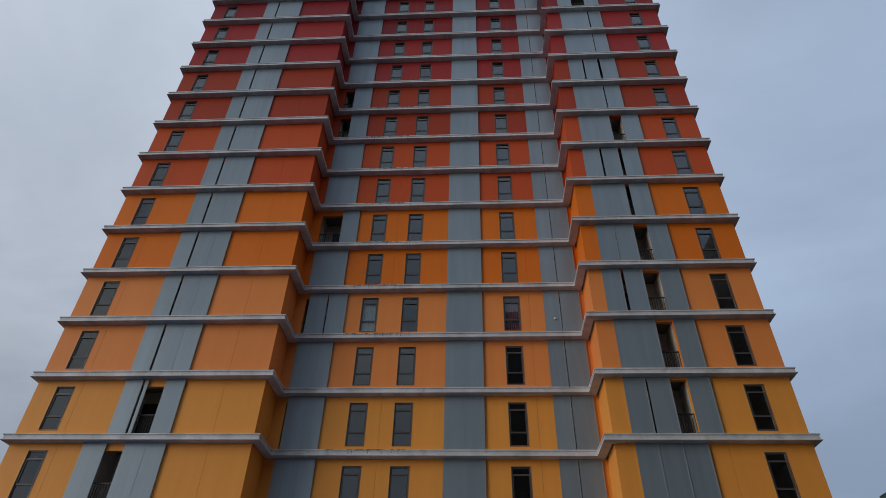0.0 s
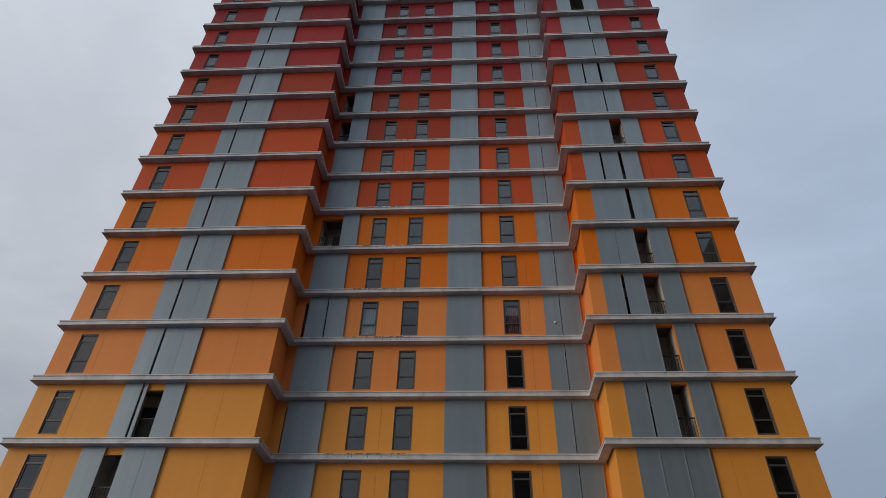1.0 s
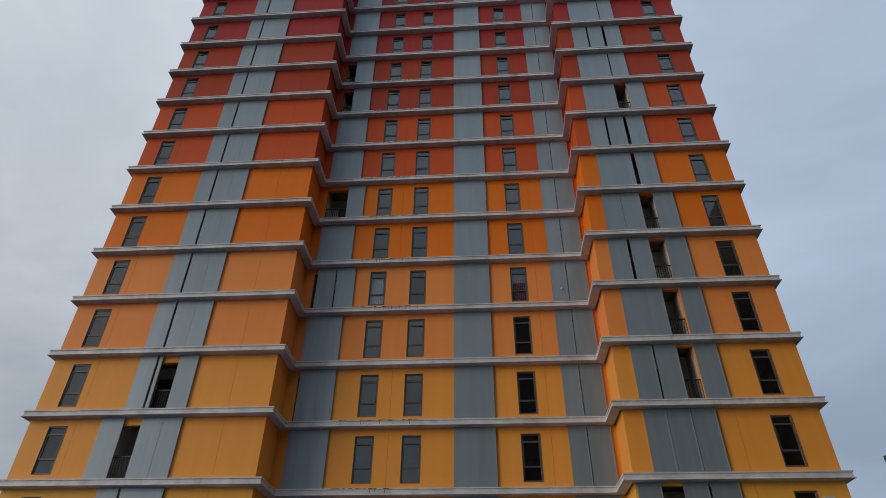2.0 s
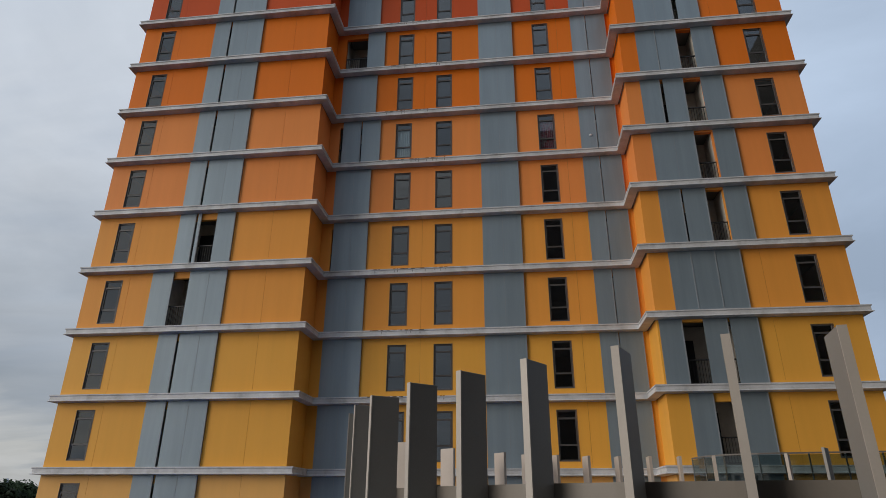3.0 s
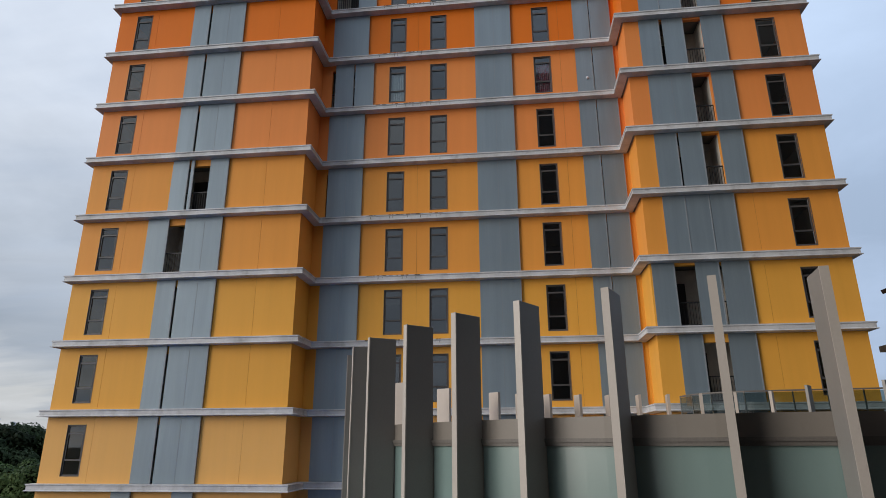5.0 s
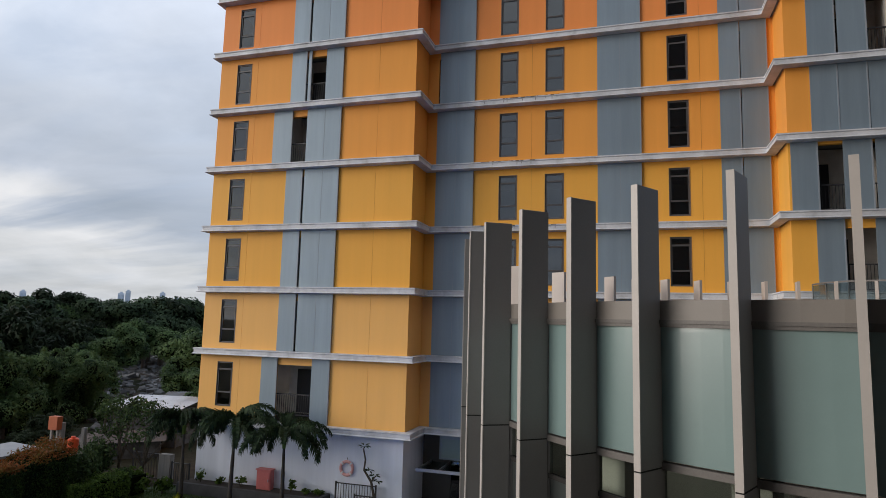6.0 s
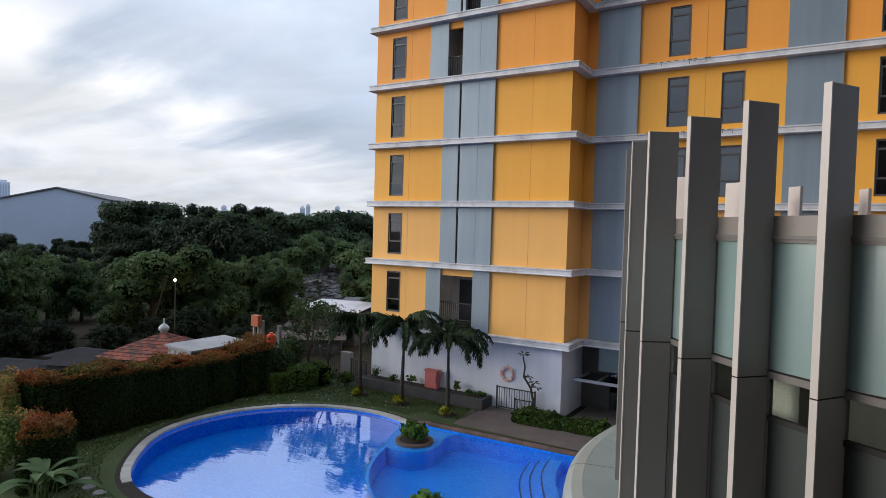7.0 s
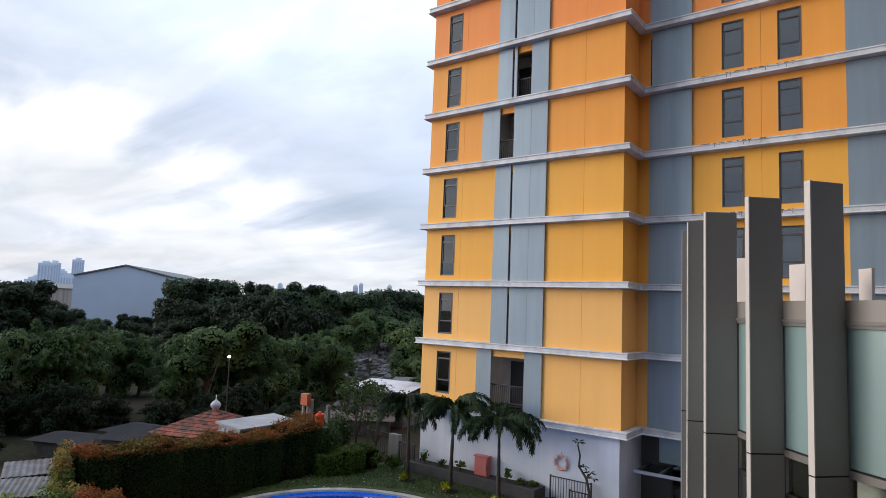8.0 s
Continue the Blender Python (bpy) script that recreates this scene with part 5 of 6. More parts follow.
leafy_tree(-15.2, 29.8, 62)

# large-leaved plant in front of the bushes
t = empty("large_leaf_plant", (-9.4, 13.3, 0), "plant with large pale green paddle leaves", "plant")
rng2 = random.Random(8)
for i in range(22):
    bm = bmesh.new()
    L_, W_ = rng2.uniform(0.8, 1.25), rng2.uniform(0.22, 0.34)
    rows = []
    for j in range(8):
        s = j / 7
        w = W_ * math.sin(math.pi * min(0.98, 0.06 + s * 0.94)) ** 0.7 * 0.5
        zc = 0.75 * s * L_ - 0.75 * s * s * L_
        rows.append([bm.verts.new((s * L_, o * w, zc + abs(o) * 0.05 + 0.75 + 0.3 * s)) for o in (-1, 0, 1)])
    for a, b in zip(rows, rows[1:]):
        for q in (0, 1):
            bm.faces.new((a[q], a[q + 1], b[q + 1], b[q]))
    tube(bm, [(0, 0, 0), (-0.02, 0, 0.4), (0, 0, 0.76)], [0.02, 0.018, 0.012], 5)
    part("leaf", bm, M_PADDLE, t, smooth=True).matrix_basis = pose(rng2.uniform(-.25, .25), rng2.uniform(-.25, .25), rng2.uniform(-0.25, 0.15), 0, rng2.uniform(-12, 18), 137.5 * i + rng2.uniform(-12, 12))


# ---- palms ----
def frond_mesh(seed, length):
    """An arching frond: it climbs, bends over and hangs, with leaflets on all sides of the rib."""
    rng = random.Random(seed)
    bm = bmesh.new()
    n = 16
    a0, a1 = radians(rng.uniform(52, 70)), radians(rng.uniform(-86, -48))
    mid = [Vector((0, 0, 0))]
    for i in range(n):
        a = a0 + (a1 - a0) * ((i + 0.5) / n) ** 0.85
        mid.append(mid[-1] + Vector((math.cos(a), 0, math.sin(a))) * length / n)
    tube(bm, mid, [0.024 * (1 - 0.85 * i / n) for i in range(n + 1)], 4)
    for i in range(70):
        s = 0.14 + 0.86 * i / 69
        q = s * n; k = min(n - 1, int(q)); p = mid[k].lerp(mid[k + 1], q - k)
        ax = (mid[k + 1] - mid[k]).normalized()
        up = Vector((0, 1, 0)).cross(ax) * -1
        ll = 0.42 * math.sin(math.pi * (0.10 + 0.82 * s)) ** 0.6 * rng.uniform(0.8, 1.1)
        for side in (-1, 1):
            tw = rng.uniform(-0.5, 0.75)
            out = (Vector((0, side, 0)) * math.cos(tw) + up * math.sin(tw) + ax * 0.7).normalized()
            e1 = p + out * ll * 0.5
            e2 = p + out * ll * 0.78 + Vector((0, 0, -ll * rng.uniform(0.45, 0.8)))
            w = ax * 0.03
            a, b = bm.verts.new(p - w), bm.verts.new(p + w)
            c, d = bm.verts.new(e1 + w), bm.verts.new(e1 - w)
            f = bm.verts.new(e2)
            bm.faces.new((a, b, c, d)); bm.faces.new((d, c, f))
    return mesh_of(bm, "frond", M_PALM)


FRONDS = [frond_mesh(70 + i, 2.0 + 0.14 * i) for i in range(5)]


def palm(x, y, h, s, seed, label):
    rng = random.Random(seed)
    t = empty("palm_tree", (x, y, 0), label, "palm tree", "palms by the pool")
    bm = bmesh.new()
    lean = rng.uniform(-0.08, 0.08)
    tube(bm, [(lean * i / 8, 0, h * i / 8) for i in range(9)], [0.11 - 0.008 * i + 0.01 * (i % 2) for i in range(9)], 10)
    tr = part("trunk", bm, M_PALMTRUNK, t, smooth=True)
    bm = bmesh.new(); tube(bm, [(lean, 0, h - 0.05), (lean, 0, h + 0.25), (lean, 0, h + 0.5)], [0.07, 0.085, 0.03], 8)
    part("crownshaft", bm, M_BUSH, t)
    for i in range(18):
        m = pose(lean, 0, h + 0.35, 0, rng.uniform(-30, 26), 137.5 * i + rng.uniform(-14, 14))
        k = s * rng.uniform(0.85, 1.08)
        shared("frond", FRONDS[rng.randrange(5)], t, m @ Matrix.Diagonal((k, k, k, 1)))
    bm = bmesh.new()
    bmesh.ops.create_cone(bm, cap_ends=True, segments=14, radius1=0.42, radius2=0.3, depth=0.08)
    part("soil_mound", bm, M_SOIL, t).location = (0, 0, 0.05)


palm(-9.95, 28.05, 3.0, 0.92, 1, "slender palm with drooping dark green fronds")
palm(-7.42, 28.0, 3.2, 0.98, 2, "taller palm with drooping dark green fronds")
palm(-4.75, 27.8, 2.85, 1.0, 3, "stout palm with long drooping fronds")

# ---- along the white wall ----
M_BED = mat("bed_render", (0.062, 0.062, 0.066), rough=0.8, stain=0.3, sscale=1.5)
bed = empty("raised_bed", (-7.8, 29.6, 0), "low grey raised planting bed along the wall", "planting bed")
bm = bmesh.new()
sweep(bm, [(-11.2 + 7.8, -0.25, 0), (-4.0 + 7.8, -0.25, 0)], ((-0.09, 0), (0.09, 0), (0.09, 0.5), (-0.09, 0.5)))
part("front_wall", bm, M_BED, bed)
boxpart("soil", -3.4, 3.8, -0.16, 0.68, 0, 0.45, M_SOIL, bed)
boxpart("end_wall", 3.8, 3.98, -0.34, 0.68, 0, 0.5, M_BED, bed)

M_HYD = mat("hydrant_red", (0.55, 0.15, 0.14), rough=0.5, stain=0.15, sscale=2)
hyd = empty("hydrant_cabinet", (-6.95, 29.95, 0.45), "faded red metal fire hydrant cabinet on the bed", "cabinet")
bm = bmesh.new(); box(bm, -0.37, 0.37, -0.15, 0.15, 0, 0.86); bmesh.ops.bevel(bm, geom=list(bm.edges), offset=0.02, segments=2, affect="EDGES")
body = part("body", bm, M_HYD, hyd)
bm = bmesh.new(); box(bm, -0.32, 0.32, -0.172, -0.155, 0.06, 0.78); bmesh.ops.bevel(bm, geom=list(bm.edges), offset=0.006, segments=1, affect="EDGES")
dr = part("door", bm, M_HYD, hyd)
boxpart("handle", 0.24, 0.27, -0.20, -0.172, 0.36, 0.48, M_STEEL, dr)
bm = bmesh.new(); box(bm, -0.40, 0.40, -0.2, 0.17, 0.86, 0.90); part("lid", bm, M_HYD, hyd)

ringt = empty("life_ring", (-3.05, 30.22, 1.66), "faded pink life ring hanging on the white wall", "life ring")
bm = bmesh.new()
for i in range(36):
    a = 2 * math.pi * i / 36
    for j in range(10):
        b = 2 * math.pi * j / 10
        bm.verts.new(((0.29 + 0.065 * math.cos(b)) * math.cos(a), 0.05 * math.sin(b), (0.29 + 0.065 * math.cos(b)) * math.sin(a)))
bm.verts.ensure_lookup_table()
for i in range(36):
    for j in range(10):
        bm.faces.new([bm.verts[((i + p) % 36) * 10 + (j + q) % 10] for p, q in ((0, 0), (1, 0), (1, 1), (0, 1))])
part("ring", bm, mat("ring_pink", (0.72, 0.38, 0.34), rough=0.5), ringt, smooth=True)
for i in range(4):
    bm = bmesh.new(); box(bm, 0.215, 0.365, -0.058, 0.058, -0.04, 0.04); bmesh.ops.bevel(bm, geom=list(bm.edges), offset=0.01, segments=1, affect="EDGES")
    part("band", bm, mat("ring_white", (0.75, 0.7, 0.68)), ringt, "white band").matrix_basis = pose(0, 0, 0, 0, 45 + 90 * i, 0)
bm = bmesh.new(); tube(bm, [(0, 0.07, 0.36), (0, 0.06, 0.44), (0, 0.0, 0.46)], [0.012] * 3, 6); part("hook", bm, M_RAIL, ringt)


def bar_fence(name, x0, x1, y, h, label, gap=0.12, turn=0.0):
    t = empty(name, (x0, y, 0.03), label, "fence")
    t.rotation_euler = (0, 0, radians(turn))
    w = x1 - x0
    for z in (0.1, h - 0.04):
        boxpart("rail", 0, w, -0.02, 0.02, z, z + 0.04, M_RAIL, t)
    boxpart("post", -0.03, 0.03, -0.03, 0.03, 0, h + 0.04, M_RAIL, t); boxpart("post", w - 0.03, w + 0.03, -0.03, 0.03, 0, h + 0.04, M_RAIL, t)
    n = int(w / gap)
    bm = bmesh.new(); box(bm, -0.01, 0.01, -0.01, 0.01, 0.14, h - 0.04); me = mesh_of(bm, "bar", M_RAIL)
    for i in range(1, n):
        shared("bar", me, t, pose(w * i / n, 0, 0))
    return t


bar_fence("metal_barrier", -3.45, -1.55, 30.05, 1.05, "black metal barrier with upright bars before the white wall")
bar_fence("metal_barrier", -2.35, -1.40, 29.65, 0.72, "small black metal barrier beside the frangipani")
bar_fence("garden_gate", -12.1, -11.1, 29.95, 1.15, "black barred garden gate at the tower corner")
bar_fence("garden_gate", -15.0, -12.9, 30.6, 1.3, "weathered pale picket fence behind the garden", 0.16)
boxpart("gate_pier", -12.85, -12.2, 29.9, 30.2, 0, 1.5, M_CONC)
tagged(bpy.data.objects["gate_pier"], "pale plastered gate pier beside the gate", "pier")

fr = empty("frangipani_tree", (-1.75, 29.75, 0.03), "small crooked frangipani with sparse leaf tufts", "tree")
bm = bmesh.new()
tube(bm, [(0.35, 0, 0), (0.25, 0, 0.7), (0.1, 0, 1.3), (-0.25, 0, 1.75), (-0.2, 0, 2.2), (-0.32, 0, 2.65)], [0.07, 0.06, 0.055, 0.045, 0.04, 0.03], 8)
tube(bm, [(0.1, 0, 1.3), (0.3, 0, 1.55)], [0.04, 0.025], 7)
part("trunk", bm, M_BARK, fr, smooth=True)
for cx, cz, r in ((-0.3, 2.75, 0.34), (0.25, 1.55, 0.3), (0.0, 1.75, 0.28), (0.4, 1.35, 0.25)):
    rg = np.random.default_rng(int(cx * 100 + 300))
    bm = bmesh.new()
    for i in range(15):
        a = rg.uniform(0, 2 * math.pi); up = rg.uniform(-0.2, 0.6)
        d = Vector((math.cos(a), math.sin(a), up)).normalized(); sd_ = d.cross(Vector((0, 0, 1))).normalized() * 0.045
        p = Vector((cx, 0, cz))
        q = [bm.verts.new(v) for v in (p + d * 0.05, p + d * r * 0.6 + sd_, p + d * r + Vector((0, 0, -0.05)), p + d * r * 0.6 - sd_)]
        bm.faces.new(q)
    part("leaf_tuft", bm, M_PALM, fr)

# glass canopy over the tower's side door
can = empty("glass_canopy", (1.0, 32.0, 1.7), "steel-framed glass canopy over the tower side door", "canopy")
for x in (-1.05, -0.1, 0.9, 1.9):
    bm = bmesh.new(); box(bm, x, x + 0.06, -1.0, 1.0, -0.06, 0.06); part("beam", bm, M_STEEL, can)
bm = bmesh.new(); box(bm, -1.1, 3.0, -1.06, -1.0, -0.04, 0.09); part("front_beam", bm, M_STEEL, can)
for x in (-0.98, -0.03, 0.97):
    bm = bmesh.new(); box(bm, x, x + 0.86, -0.98, 1.0, -0.03, -0.015); part("glass_pane", bm, M_CLEAR, can)

STONE_A, STONE_B = (-10.21, 14.86), (-7.65, 14.34)
# stepping stones in the lawn, leading from the bushes to the pool
bm = bmesh.new()
bmesh.ops.create_cone(bm, cap_ends=True, segments=9, radius1=0.21, radius2=0.19, depth=0.07)
for v in bm.verts:
    v.co *= 1 + 0.12 * noise.noise(v.co * 4)
ME_STONE = mesh_of(bm, "stepping_stone", mat("stepping_stone", (0.20, 0.20, 0.19), rough=0.85, grain=0.2, stain=0.3, sscale=2.0, rand=0.2))
for i in range(5):
    st = new("stepping_stone", ME_STONE)
    st.matrix_basis = pose(STONE_A[0] + (STONE_B[0] - STONE_A[0]) * i / 4, STONE_A[1] + (STONE_B[1] - STONE_A[1]) * i / 4 + 0.05 * (-1) ** i, 0.04, 0, 0, 70 * i)
    tagged(st, "rough grey stepping stone set in the lawn", "stepping stone", "stepping stones")
# fallen petals on the lawn
rngp = np.random.default_rng(77)
n = 110
ang = rngp.uniform(radians(70), radians(230), n); rad = POOL_R + rngp.uniform(0.35, 2.2, n)
P = np.c_[POOL_C[0] + rad * np.cos(ang), POOL_C[1] + rad * np.sin(ang), np.full(n, 0.035)]
o = new("fallen_petals", leaf_mesh("fallen_petals", leaves(rngp, P, np.tile((0.0, 0, 1), (n, 1)), 0.09, 0.8, 0, 0.15), mat("petal", (0.55, 0.52, 0.45), rough=0.7)))
tagged(o, "pale fallen petals scattered on the lawn", "petals", kind="stuff")
# grass blades
n = 30000
P = np.c_[rngp.uniform(-13.7, -3.9, n), rngp.uniform(14, 29.3, n), np.full(n, 0.04)]
keep = (np.hypot(P[:, 0] - POOL_C[0], P[:, 1] - POOL_C[1]) > POOL_R + 0.7) & ~((P[:, 0] > -6) & (P[:, 1] < 27.3))
P = P[keep]
o = new("grass", leaf_mesh("grass", leaves(rngp, P, np.tile((1.0, 0, 0.1), (len(P), 1)), 0.10, 0.25, -1.5, 0.6), leafy("grass_blades", (0.038, 0.066, 0.015), (0.085, 0.13, 0.03))))
tagged(o, "short green lawn grass round the pool", "grass", kind="stuff")

# ---- village, hall and city beyond the hedge ----
def hip_roof(name, cx, cy, hx, hy, z0, z1, material, label, wall_m, turn=0.0, ridge=0.0, group="low houses beyond the hedge"):
    """A small house: walls and a hipped roof with an overhang."""
    t = empty(name, (cx, cy, 0), label, "house", group)
    t.rotation_euler = (0, 0, radians(turn))
    boxpart("wall", -hx + 0.3, hx - 0.3, -hy + 0.3, hy - 0.3, 0, z0 + 0.05, wall_m, t)
    bm = bmesh.new()
    b = [bm.verts.new(p) for p in ((-hx, -hy, z0), (hx, -hy, z0), (hx, hy, z0), (-hx, hy, z0))]
    r = [bm.verts.new((-ridge, 0, z1)), bm.verts.new((ridge, 0, z1))] if ridge else [bm.verts.new((0, 0, z1))] * 2
    bm.faces.new(b[::-1])
    if ridge:
        bm.faces.new((b[0], b[1], r[1], r[0])); bm.faces.new((b[2], b[3], r[0], r[1])); bm.faces.new((b[1], b[2], r[1])); bm.faces.new((b[3], b[0], r[0]))
    else:
        for i in range(4):
            bm.faces.new((b[i], b[(i + 1) % 4], r[0]))
    part("roof", bm, material, t)
    # tile courses as raised ridges
    if "tile" in material.name:
        bm = bmesh.new()
        for k in range(1, 9):
            s = k / 9
            for i in range(4):
                p, q = Vector(b4(i, hx, hy)), Vector(b4((i + 1) % 4, hx, hy))
                a, c = p * (1 - s), q * (1 - s)
                tube(bm, [(a.x, a.y, z0 + (z1 - z0) * s + 0.015), (c.x, c.y, z0 + (z1 - z0) * s + 0.015)], [0.014, 0.014], 4)
        part("tile_course", bm, material, t)
    return t


def b4(i, hx, hy):
    return ((-hx, -hy, 0), (hx, -hy, 0), (hx, hy, 0), (-hx, hy, 0))[i]


M_TILEROOF = mat("roof_tile_red", (0.22, 0.055, 0.03), rough=0.85, grain=0.35, gscale=9, stain=0.5, sscale=1.4, tint=(0.06, 0.03, 0.024), trange=(0.45, 0.6))
M_GREYROOF = mat("roof_sheet_grey", (0.026, 0.027, 0.031), rough=0.9, spec=0.15, stain=0.3, sscale=0.8)
M_ZINC = mat("roof_zinc", (0.13, 0.14, 0.155), rough=0.7, metal=0.0, stain=0.35, sscale=0.9, tint=(0.10, 0.085, 0.075))
M_PLASTER = mat("old_plaster", (0.055, 0.052, 0.05), rough=0.85, stain=0.4, sscale=1.0, tint=(0.10, 0.10, 0.10))
M_ORANGE = mat("tank_orange", (0.75, 0.10, 0.025), rough=0.45)
M_HALL = mat("hall_cladding", (0.48, 0.55, 0.65), rough=0.6, stain=0.08, sscale=0.1, grain=0.02)
M_HALLROOF = mat("hall_roof", (0.17, 0.17, 0.17), rough=0.7, stain=0.2, sscale=0.1)
# distant haze is put into these two base colours as pale blue-grey
M_CITY = mat("city_concrete_hazed", (0.72, 0.78, 0.86), rough=0.7, stain=0.1, sscale=0.02)
M_CITYBAND = mat("city_windows_hazed", (0.52, 0.59, 0.68), rough=0.4)

prayer = hip_roof("prayer_house", -19.9, 24.1, 2.3, 2.3, 1.45, 2.5, M_TILEROOF, "small prayer house with red tiled hip roof and white dome", M_PLASTER, 20)
bm = bmesh.new()
prof = ((0.20, 0.0), (0.20, 0.10), (0.24, 0.14), (0.33, 0.27), (0.33, 0.40), (0.24, 0.52), (0.10, 0.62), (0.035, 0.72), (0.03, 1.0))
rows = [[bm.verts.new((r * math.cos(a), r * math.sin(a), z)) for a in (2 * math.pi * i / 16 for i in range(16))] for r, z in prof]
for a, b in zip(rows, rows[1:]):
    for i in range(16):
        bm.faces.new((a[i], a[(i + 1) % 16], b[(i + 1) % 16], b[i]))
bm.faces.new(rows[-1]); bm.faces.new(rows[0][::-1])
d = part("dome", bm, mat("dome_white", (0.42, 0.44, 0.48), rough=0.4), prayer, "white onion dome with finial", smooth=True); d.location = (0, 0, 2.42); d.scale = (0.8, 0.8, 0.8)

shed = empty("flat_roofed_hut", (-16.8, 24.3, 0), "pale plastered hut with a thin flat roof", "hut", "low houses beyond the hedge")
boxpart("wall", -0.8, 0.9, -1.5, 1.6, 0, 2.2, mat("hut_plaster", (0.42, 0.44, 0.47), rough=0.8, stain=0.4, sscale=2.0, tint=(0.2, 0.2, 0.2)), shed)
bm = bmesh.new(); box(bm, -0.95, 1.05, -1.7, 1.8, 2.2, 2.3, pose(0, 0, 0, 0, 3, 0)); part("roof", bm, mat("hut_roof", (0.30, 0.31, 0.32), rough=0.7, stain=0.3), shed)

hip_roof("dark_roofed_house", -21.8, 21.0, 1.6, 1.1, 1.2, 1.5, M_GREYROOF, "low house with a dark grey roof", M_PLASTER, 28, 1.2)
hip_roof("dark_roofed_house", -24.2, 22.6, 1.8, 1.4, 1.0, 1.3, M_GREYROOF, "low house with a dark weathered roof", M_PLASTER, 15, 0.8)
hip_roof("dark_roofed_house", -25.2, 19.6, 1.9, 1.3, 0.8, 1.05, M_GREYROOF, "low house with a dark weathered roof", M_PLASTER, 24, 1.3)
hip_roof("brown_roofed_house", -19.8, 34.8, 2.4, 1.8, 0.95, 1.35, mat("roof_brown", (0.075, 0.055, 0.046), rough=0.8, stain=0.4), "low house with a dull brown roof", M_PLASTER, 40, 1.0)


def sheet_shed(cx, cy, w, d, z0, z1, turn, label, m=None):
    """A lean-to roof of corrugated sheets on posts."""
    t = empty("sheet_roofed_shed", (cx, cy, 0), label, "shed", "sheds beyond the hedge")
    t.rotation_euler = (0, 0, radians(turn))
    sheets = max(2, int(w / 0.9))
    for s in range(sheets):
        bm = bmesh.new()
        rows = []
        k = 10
        for i in range(k + 1):
            x = -w / 2 + (s + i / k) * w / sheets
            zz = 0.025 * math.sin(i * math.pi)  + (0.03 if i % 2 else 0.0)
            rows.append([bm.verts.new((x, y, z + zz + q + 0.012 * (s % 2))) for q in (0, -0.01) for y, z in ((-d / 2, z0), (d / 2, z1))])
        for a, b in zip(rows, rows[1:]):
            bm.faces.new((a[0], a[1], b[1], b[0])); bm.faces.new((a[2], b[2], b[3], a[3]))
        part("roof_sheet", bm, m or M_ZINC, t)
    for x in (-w / 2 + 0.1, w / 2 - 0.1):
        for y, z in ((-d / 2 + 0.1, z0), (d / 2 - 0.1, z1)):
            boxpart("post", x - 0.05, x + 0.05, y - 0.05, y + 0.05, 0, z, M_BARK, t)
    boxpart("wall", -w / 2 + 0.2, w / 2 - 0.2, -d / 2 + 0.2, d / 2 - 0.2, 0, min(z0, z1) - 0.08, M_PLASTER, t)
    return t


sheet_shed(-17.6, 14.6, 3.0, 2.0, 0.75, 0.95, 60, "corrugated grey sheet roof of a low shed")
sheet_shed(-19.3, 16.2, 3.4, 1.8, 0.95, 1.15, 68, "pale corrugated roof of a long shed")
sheet_shed(-16.6, 11.8, 2.4, 2.2, 0.8, 1.0, 55, "weathered corrugated roof of a small shed")
sheet_shed(-20.8, 38.6, 5.0, 3.6, 2.3, 2.7, 10, "bright zinc sheet roof beside the tower", mat("zinc_bright", (0.55, 0.57, 0.6), rough=0.4, stain=0.25))
sheet_shed(-22.0, 44.0, 5.0, 3.0, 2.0, 2.4, 25, "grey sheet roof behind the tower corner")

# water tank, boxes on poles
x, y = at_az(-47.1, 35.5)
tank = empty("water_tank", (x, y, 0), "orange plastic water tank on a stand", "water tank")
boxpart("stand", -0.3, 0.3, -0.3, 0.3, 0, 1.45, M_CONC, tank)
bm = disc(0.25, 1.45, 2.15, 20, 0.04); part("tank_body", bm, M_ORANGE, tank, smooth=False)
bm = disc(0.10, 2.15, 2.25, 14); part("tank_cap", bm, M_ORANGE, tank)
for az, z in ((-47.9, 3.0), (-46.4, 2.7)):
    x, y = at_az(az, 35)
    o = boxpart("concrete_post", x - 0.09, x + 0.09, y - 0.09, y + 0.09, 0, z, M_CONC); tagged(o, "weathered concrete post beside the water tank", "post", "posts by the tank")
x, y = at_az(-48.4, 35)
sg = empty("orange_box_on_post", (x, y, 0), "orange metal box on two thin posts", "box")
boxpart("post", -0.22, -0.12, -0.05, 0.05, 0, 2.7, M_CONC, sg); boxpart("post", 0.14, 0.22, -0.05, 0.05, 0, 2.7, M_CONC, sg)
boxpart("box", -0.26, 0.26, -0.15, 0.15, 2.7, 3.3, mat("box_orange", (0.42, 0.10, 0.03), rough=0.6), sg)
x, y = at_az(-55.1, 38)
lampt = empty("street_lamp", (x, y, 0), "lit white lamp on a thin pole among trees", "street lamp")
bm = bmesh.new(); tube(bm, [(0, 0, 0), (0, 0, 4.85), (0.1, -0.1, 4.95)], [0.03, 0.025, 0.02], 6); part("pole", bm, M_BARK, lampt)
m_bulb = bpy.data.materials.new("lit_bulb"); m_bulb.use_nodes = True
m_bulb.node_tree.nodes["Principled BSDF"].inputs["Emission Color"].default_value = (0.95, 1, 0.97, 1)
m_bulb.node_tree.nodes["Principled BSDF"].inputs["Emission Strength"].default_value = 12
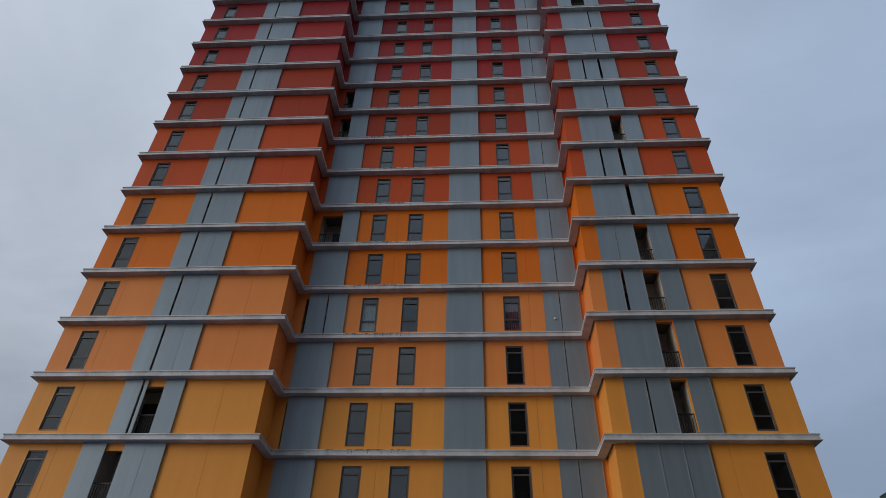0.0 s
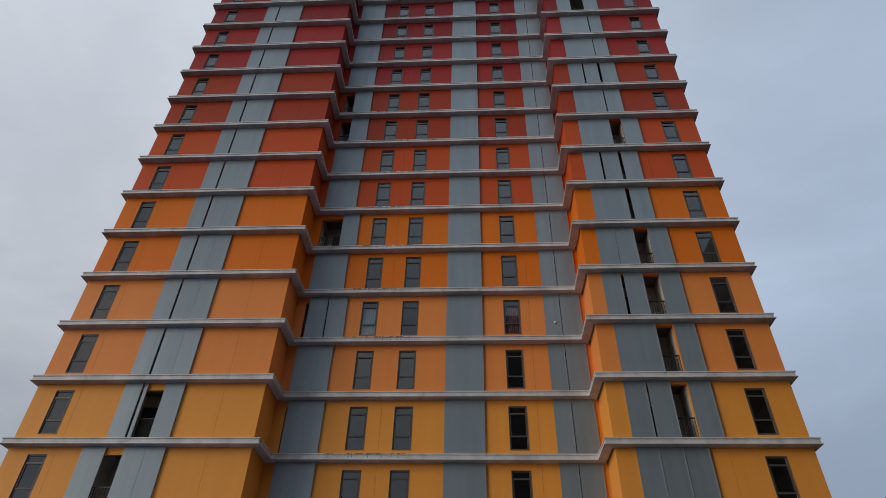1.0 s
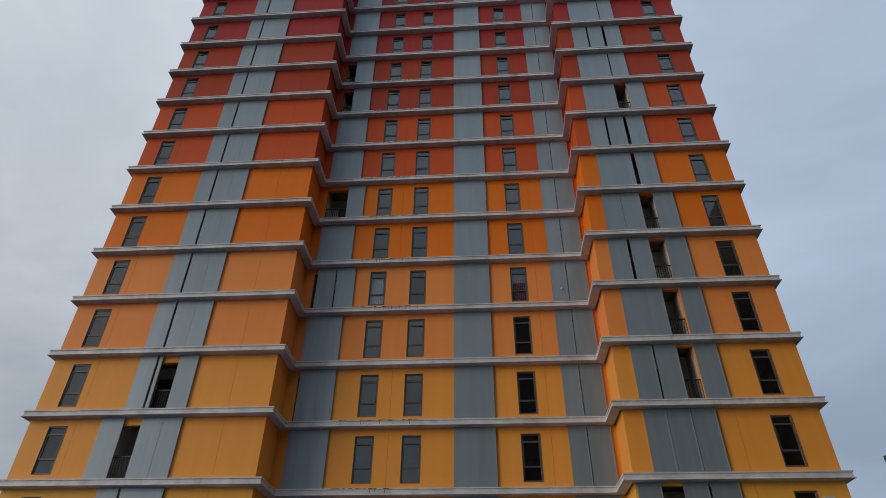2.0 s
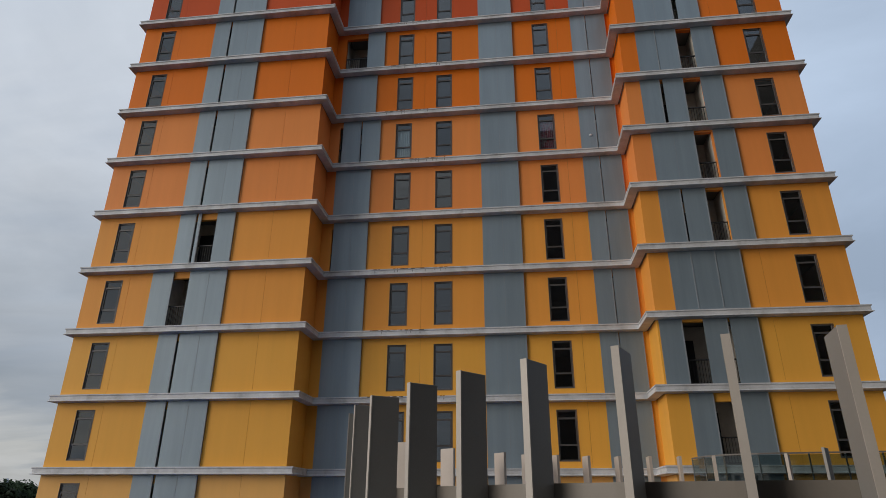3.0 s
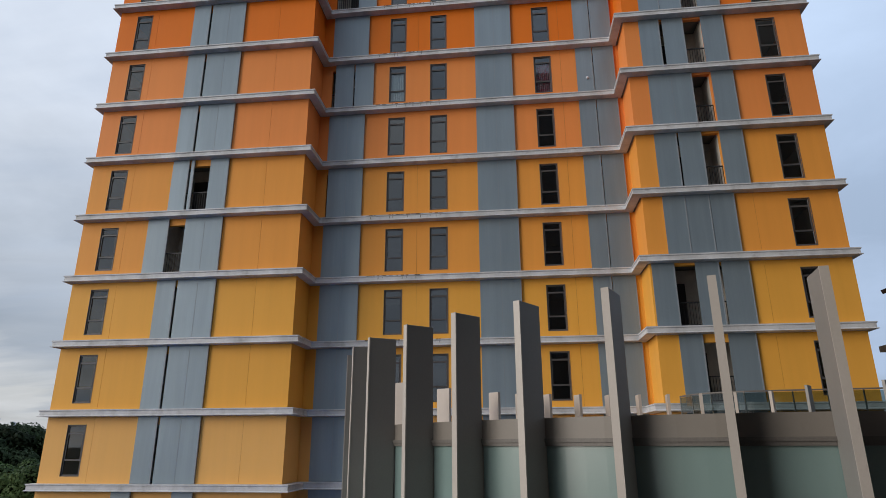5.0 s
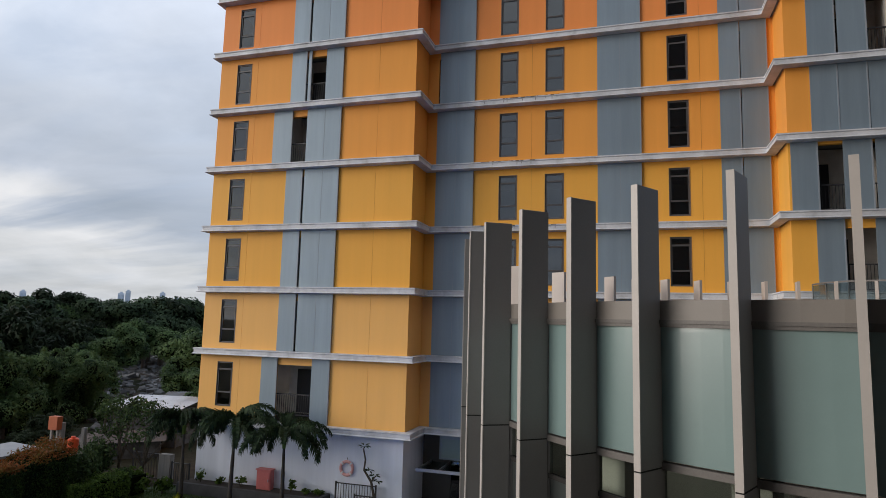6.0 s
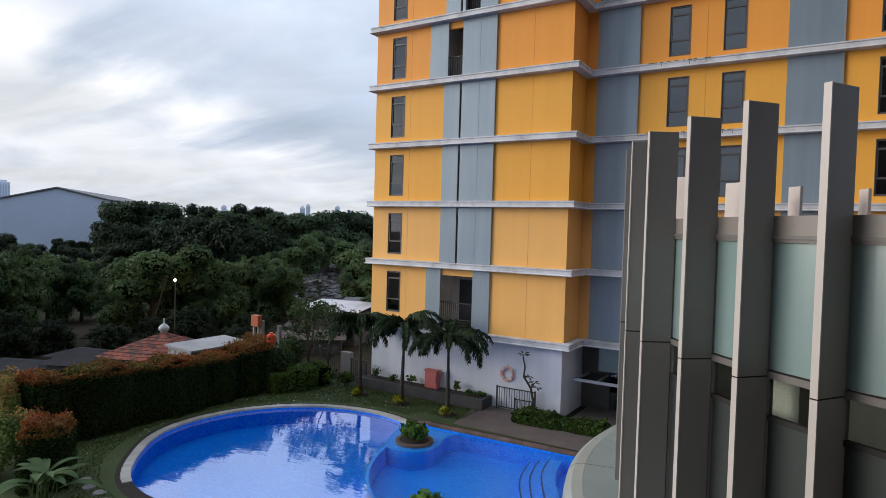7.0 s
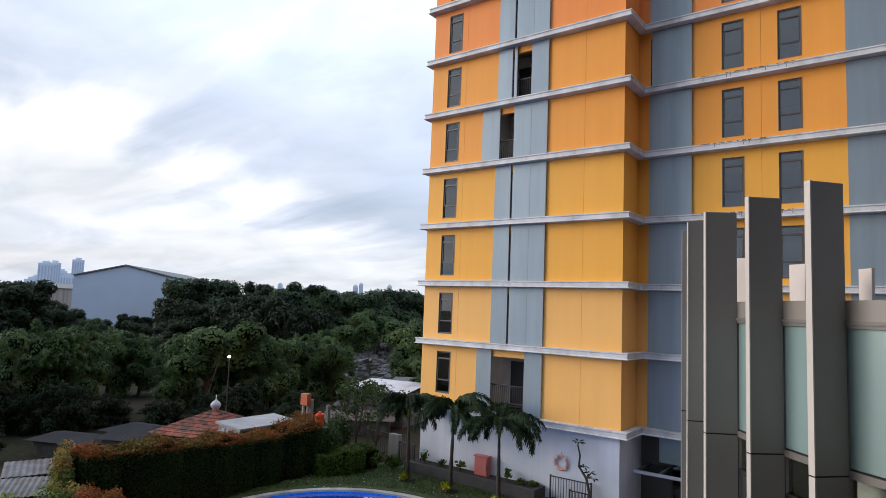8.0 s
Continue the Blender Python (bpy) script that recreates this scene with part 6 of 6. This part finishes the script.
bm = bmesh.new(); bmesh.ops.create_uvsphere(bm, u_segments=20, v_segments=12, radius=0.072); bmesh.ops.translate(bm, verts=bm.verts, vec=(0.1, -0.1, 4.97)); part("bulb", bm, m_bulb, lampt, "lit bulb")
for az, d, h in ((-57.2, 45, 4.5), (-53.8, 52, 5.0)):
    x, y = at_az(az, d)
    o = new("leaning_pole", None); o.location = (x, y, 0); tagged(o, "thin leaning bamboo pole among the trees", "pole", "leaning poles")
    bm = bmesh.new(); tube(bm, [(0, 0, 0), (h * 0.35, 0.2, h)], [0.04, 0.03], 6); part("shaft", bm, M_BARK, o)

# big hall with a gable front
hall = empty("gabled_hall", (-125.4, 70.8, 0), "large pale grey gabled hall behind the trees", "hall")
dv, wv = Vector((-33.8, 34.2, 0)), Vector((0.711, 0.703, 0))
bm = bmesh.new()
W = 10.4
front = [Vector((0, 0, 0)) - wv * W, wv * W, wv * W + Vector((0, 0, 12.3)), Vector((0, 0, 14.6)), -wv * W + Vector((0, 0, 12.0))]
f = [bm.verts.new(p) for p in front]; g = [bm.verts.new(p + dv) for p in front]
bm.faces.new(f); bm.faces.new(g[::-1])
for i in (0, 1, 4):
    j = (i + 1) % 5
    bm.faces.new((f[i], g[i], g[j], f[j]))
part("wall", bm, M_HALL, hall)
for s in (2, 3):
    bm = bmesh.new()
    o = Vector((0, 0, 0.1)); e = -dv.normalized() * 0.4
    a, b = front[s] + o + e, front[s + 1 if s < 4 else 0] + o + e
    v = [bm.verts.new(p) for p in (a, b, b + dv + dv.normalized(), a + dv + dv.normalized())]; u = [bm.verts.new(q.co + Vector((0, 0, 0.25))) for q in v]
    bm.faces.new(v[::-1]); bm.faces.new(u)
    for i in range(4):
        bm.faces.new((v[i], v[(i + 1) % 4], u[(i + 1) % 4], u[i]))
    part("roof", bm, M_HALLROOF, hall)
x, y = at_az(-68.2, 165)
hip_roof("grey_gabled_shed", x, y, 7, 5, 9.3, 10.4, M_HALLROOF, "dark-roofed shed beside the large hall", M_CONC, 30, 3.5, "")


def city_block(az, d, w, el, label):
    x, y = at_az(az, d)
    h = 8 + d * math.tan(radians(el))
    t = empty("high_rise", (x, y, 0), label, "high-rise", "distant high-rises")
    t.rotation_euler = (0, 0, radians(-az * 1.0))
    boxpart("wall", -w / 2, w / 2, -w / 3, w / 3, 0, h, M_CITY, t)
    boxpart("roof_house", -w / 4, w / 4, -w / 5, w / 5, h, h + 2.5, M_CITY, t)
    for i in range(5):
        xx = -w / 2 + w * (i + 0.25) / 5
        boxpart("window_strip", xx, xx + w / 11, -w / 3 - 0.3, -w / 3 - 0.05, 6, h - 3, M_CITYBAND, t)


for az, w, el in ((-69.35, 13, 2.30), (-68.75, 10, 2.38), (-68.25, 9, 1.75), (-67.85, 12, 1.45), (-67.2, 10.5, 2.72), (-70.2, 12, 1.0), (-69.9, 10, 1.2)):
    city_block(az, 900, w * 1.25, el, "high-rise tower on the horizon, its colour paled for haze")
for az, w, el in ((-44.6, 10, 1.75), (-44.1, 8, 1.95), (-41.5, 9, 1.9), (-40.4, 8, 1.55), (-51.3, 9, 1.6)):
    city_block(az, 1200, w, el, "distant apartment block on the horizon, its colour paled for haze")

# rubble slope and scrap seen past the tower corner
rngr = np.random.default_rng(19)
bm = bmesh.new()
for i in range(900):
    az, d = rngr.uniform(-46.0, -38.0), rngr.uniform(46, 135)
    x, y = at_az(az, d); s = rngr.uniform(0.12, 0.55) * (0.6 + d / 120)
    box(bm, -s, s, -s * 0.6, s * 0.6, 0, s * rngr.uniform(0.2, 0.7), Matrix.Translation((x, y, 0)) @ pose(0, 0, 0, rngr.uniform(-20, 20), rngr.uniform(-20, 20), rngr.uniform(0, 180)))
m_rub = mat("rubble", (0.07, 0.065, 0.06), rough=0.85, stain=0.5, sscale=0.3, grain=0.3, gscale=0.8, tint=(0.20, 0.195, 0.19))
tagged(part("rubble", bm, m_rub), "scattered rubble and scrap on bare ground", "rubble", kind="stuff")
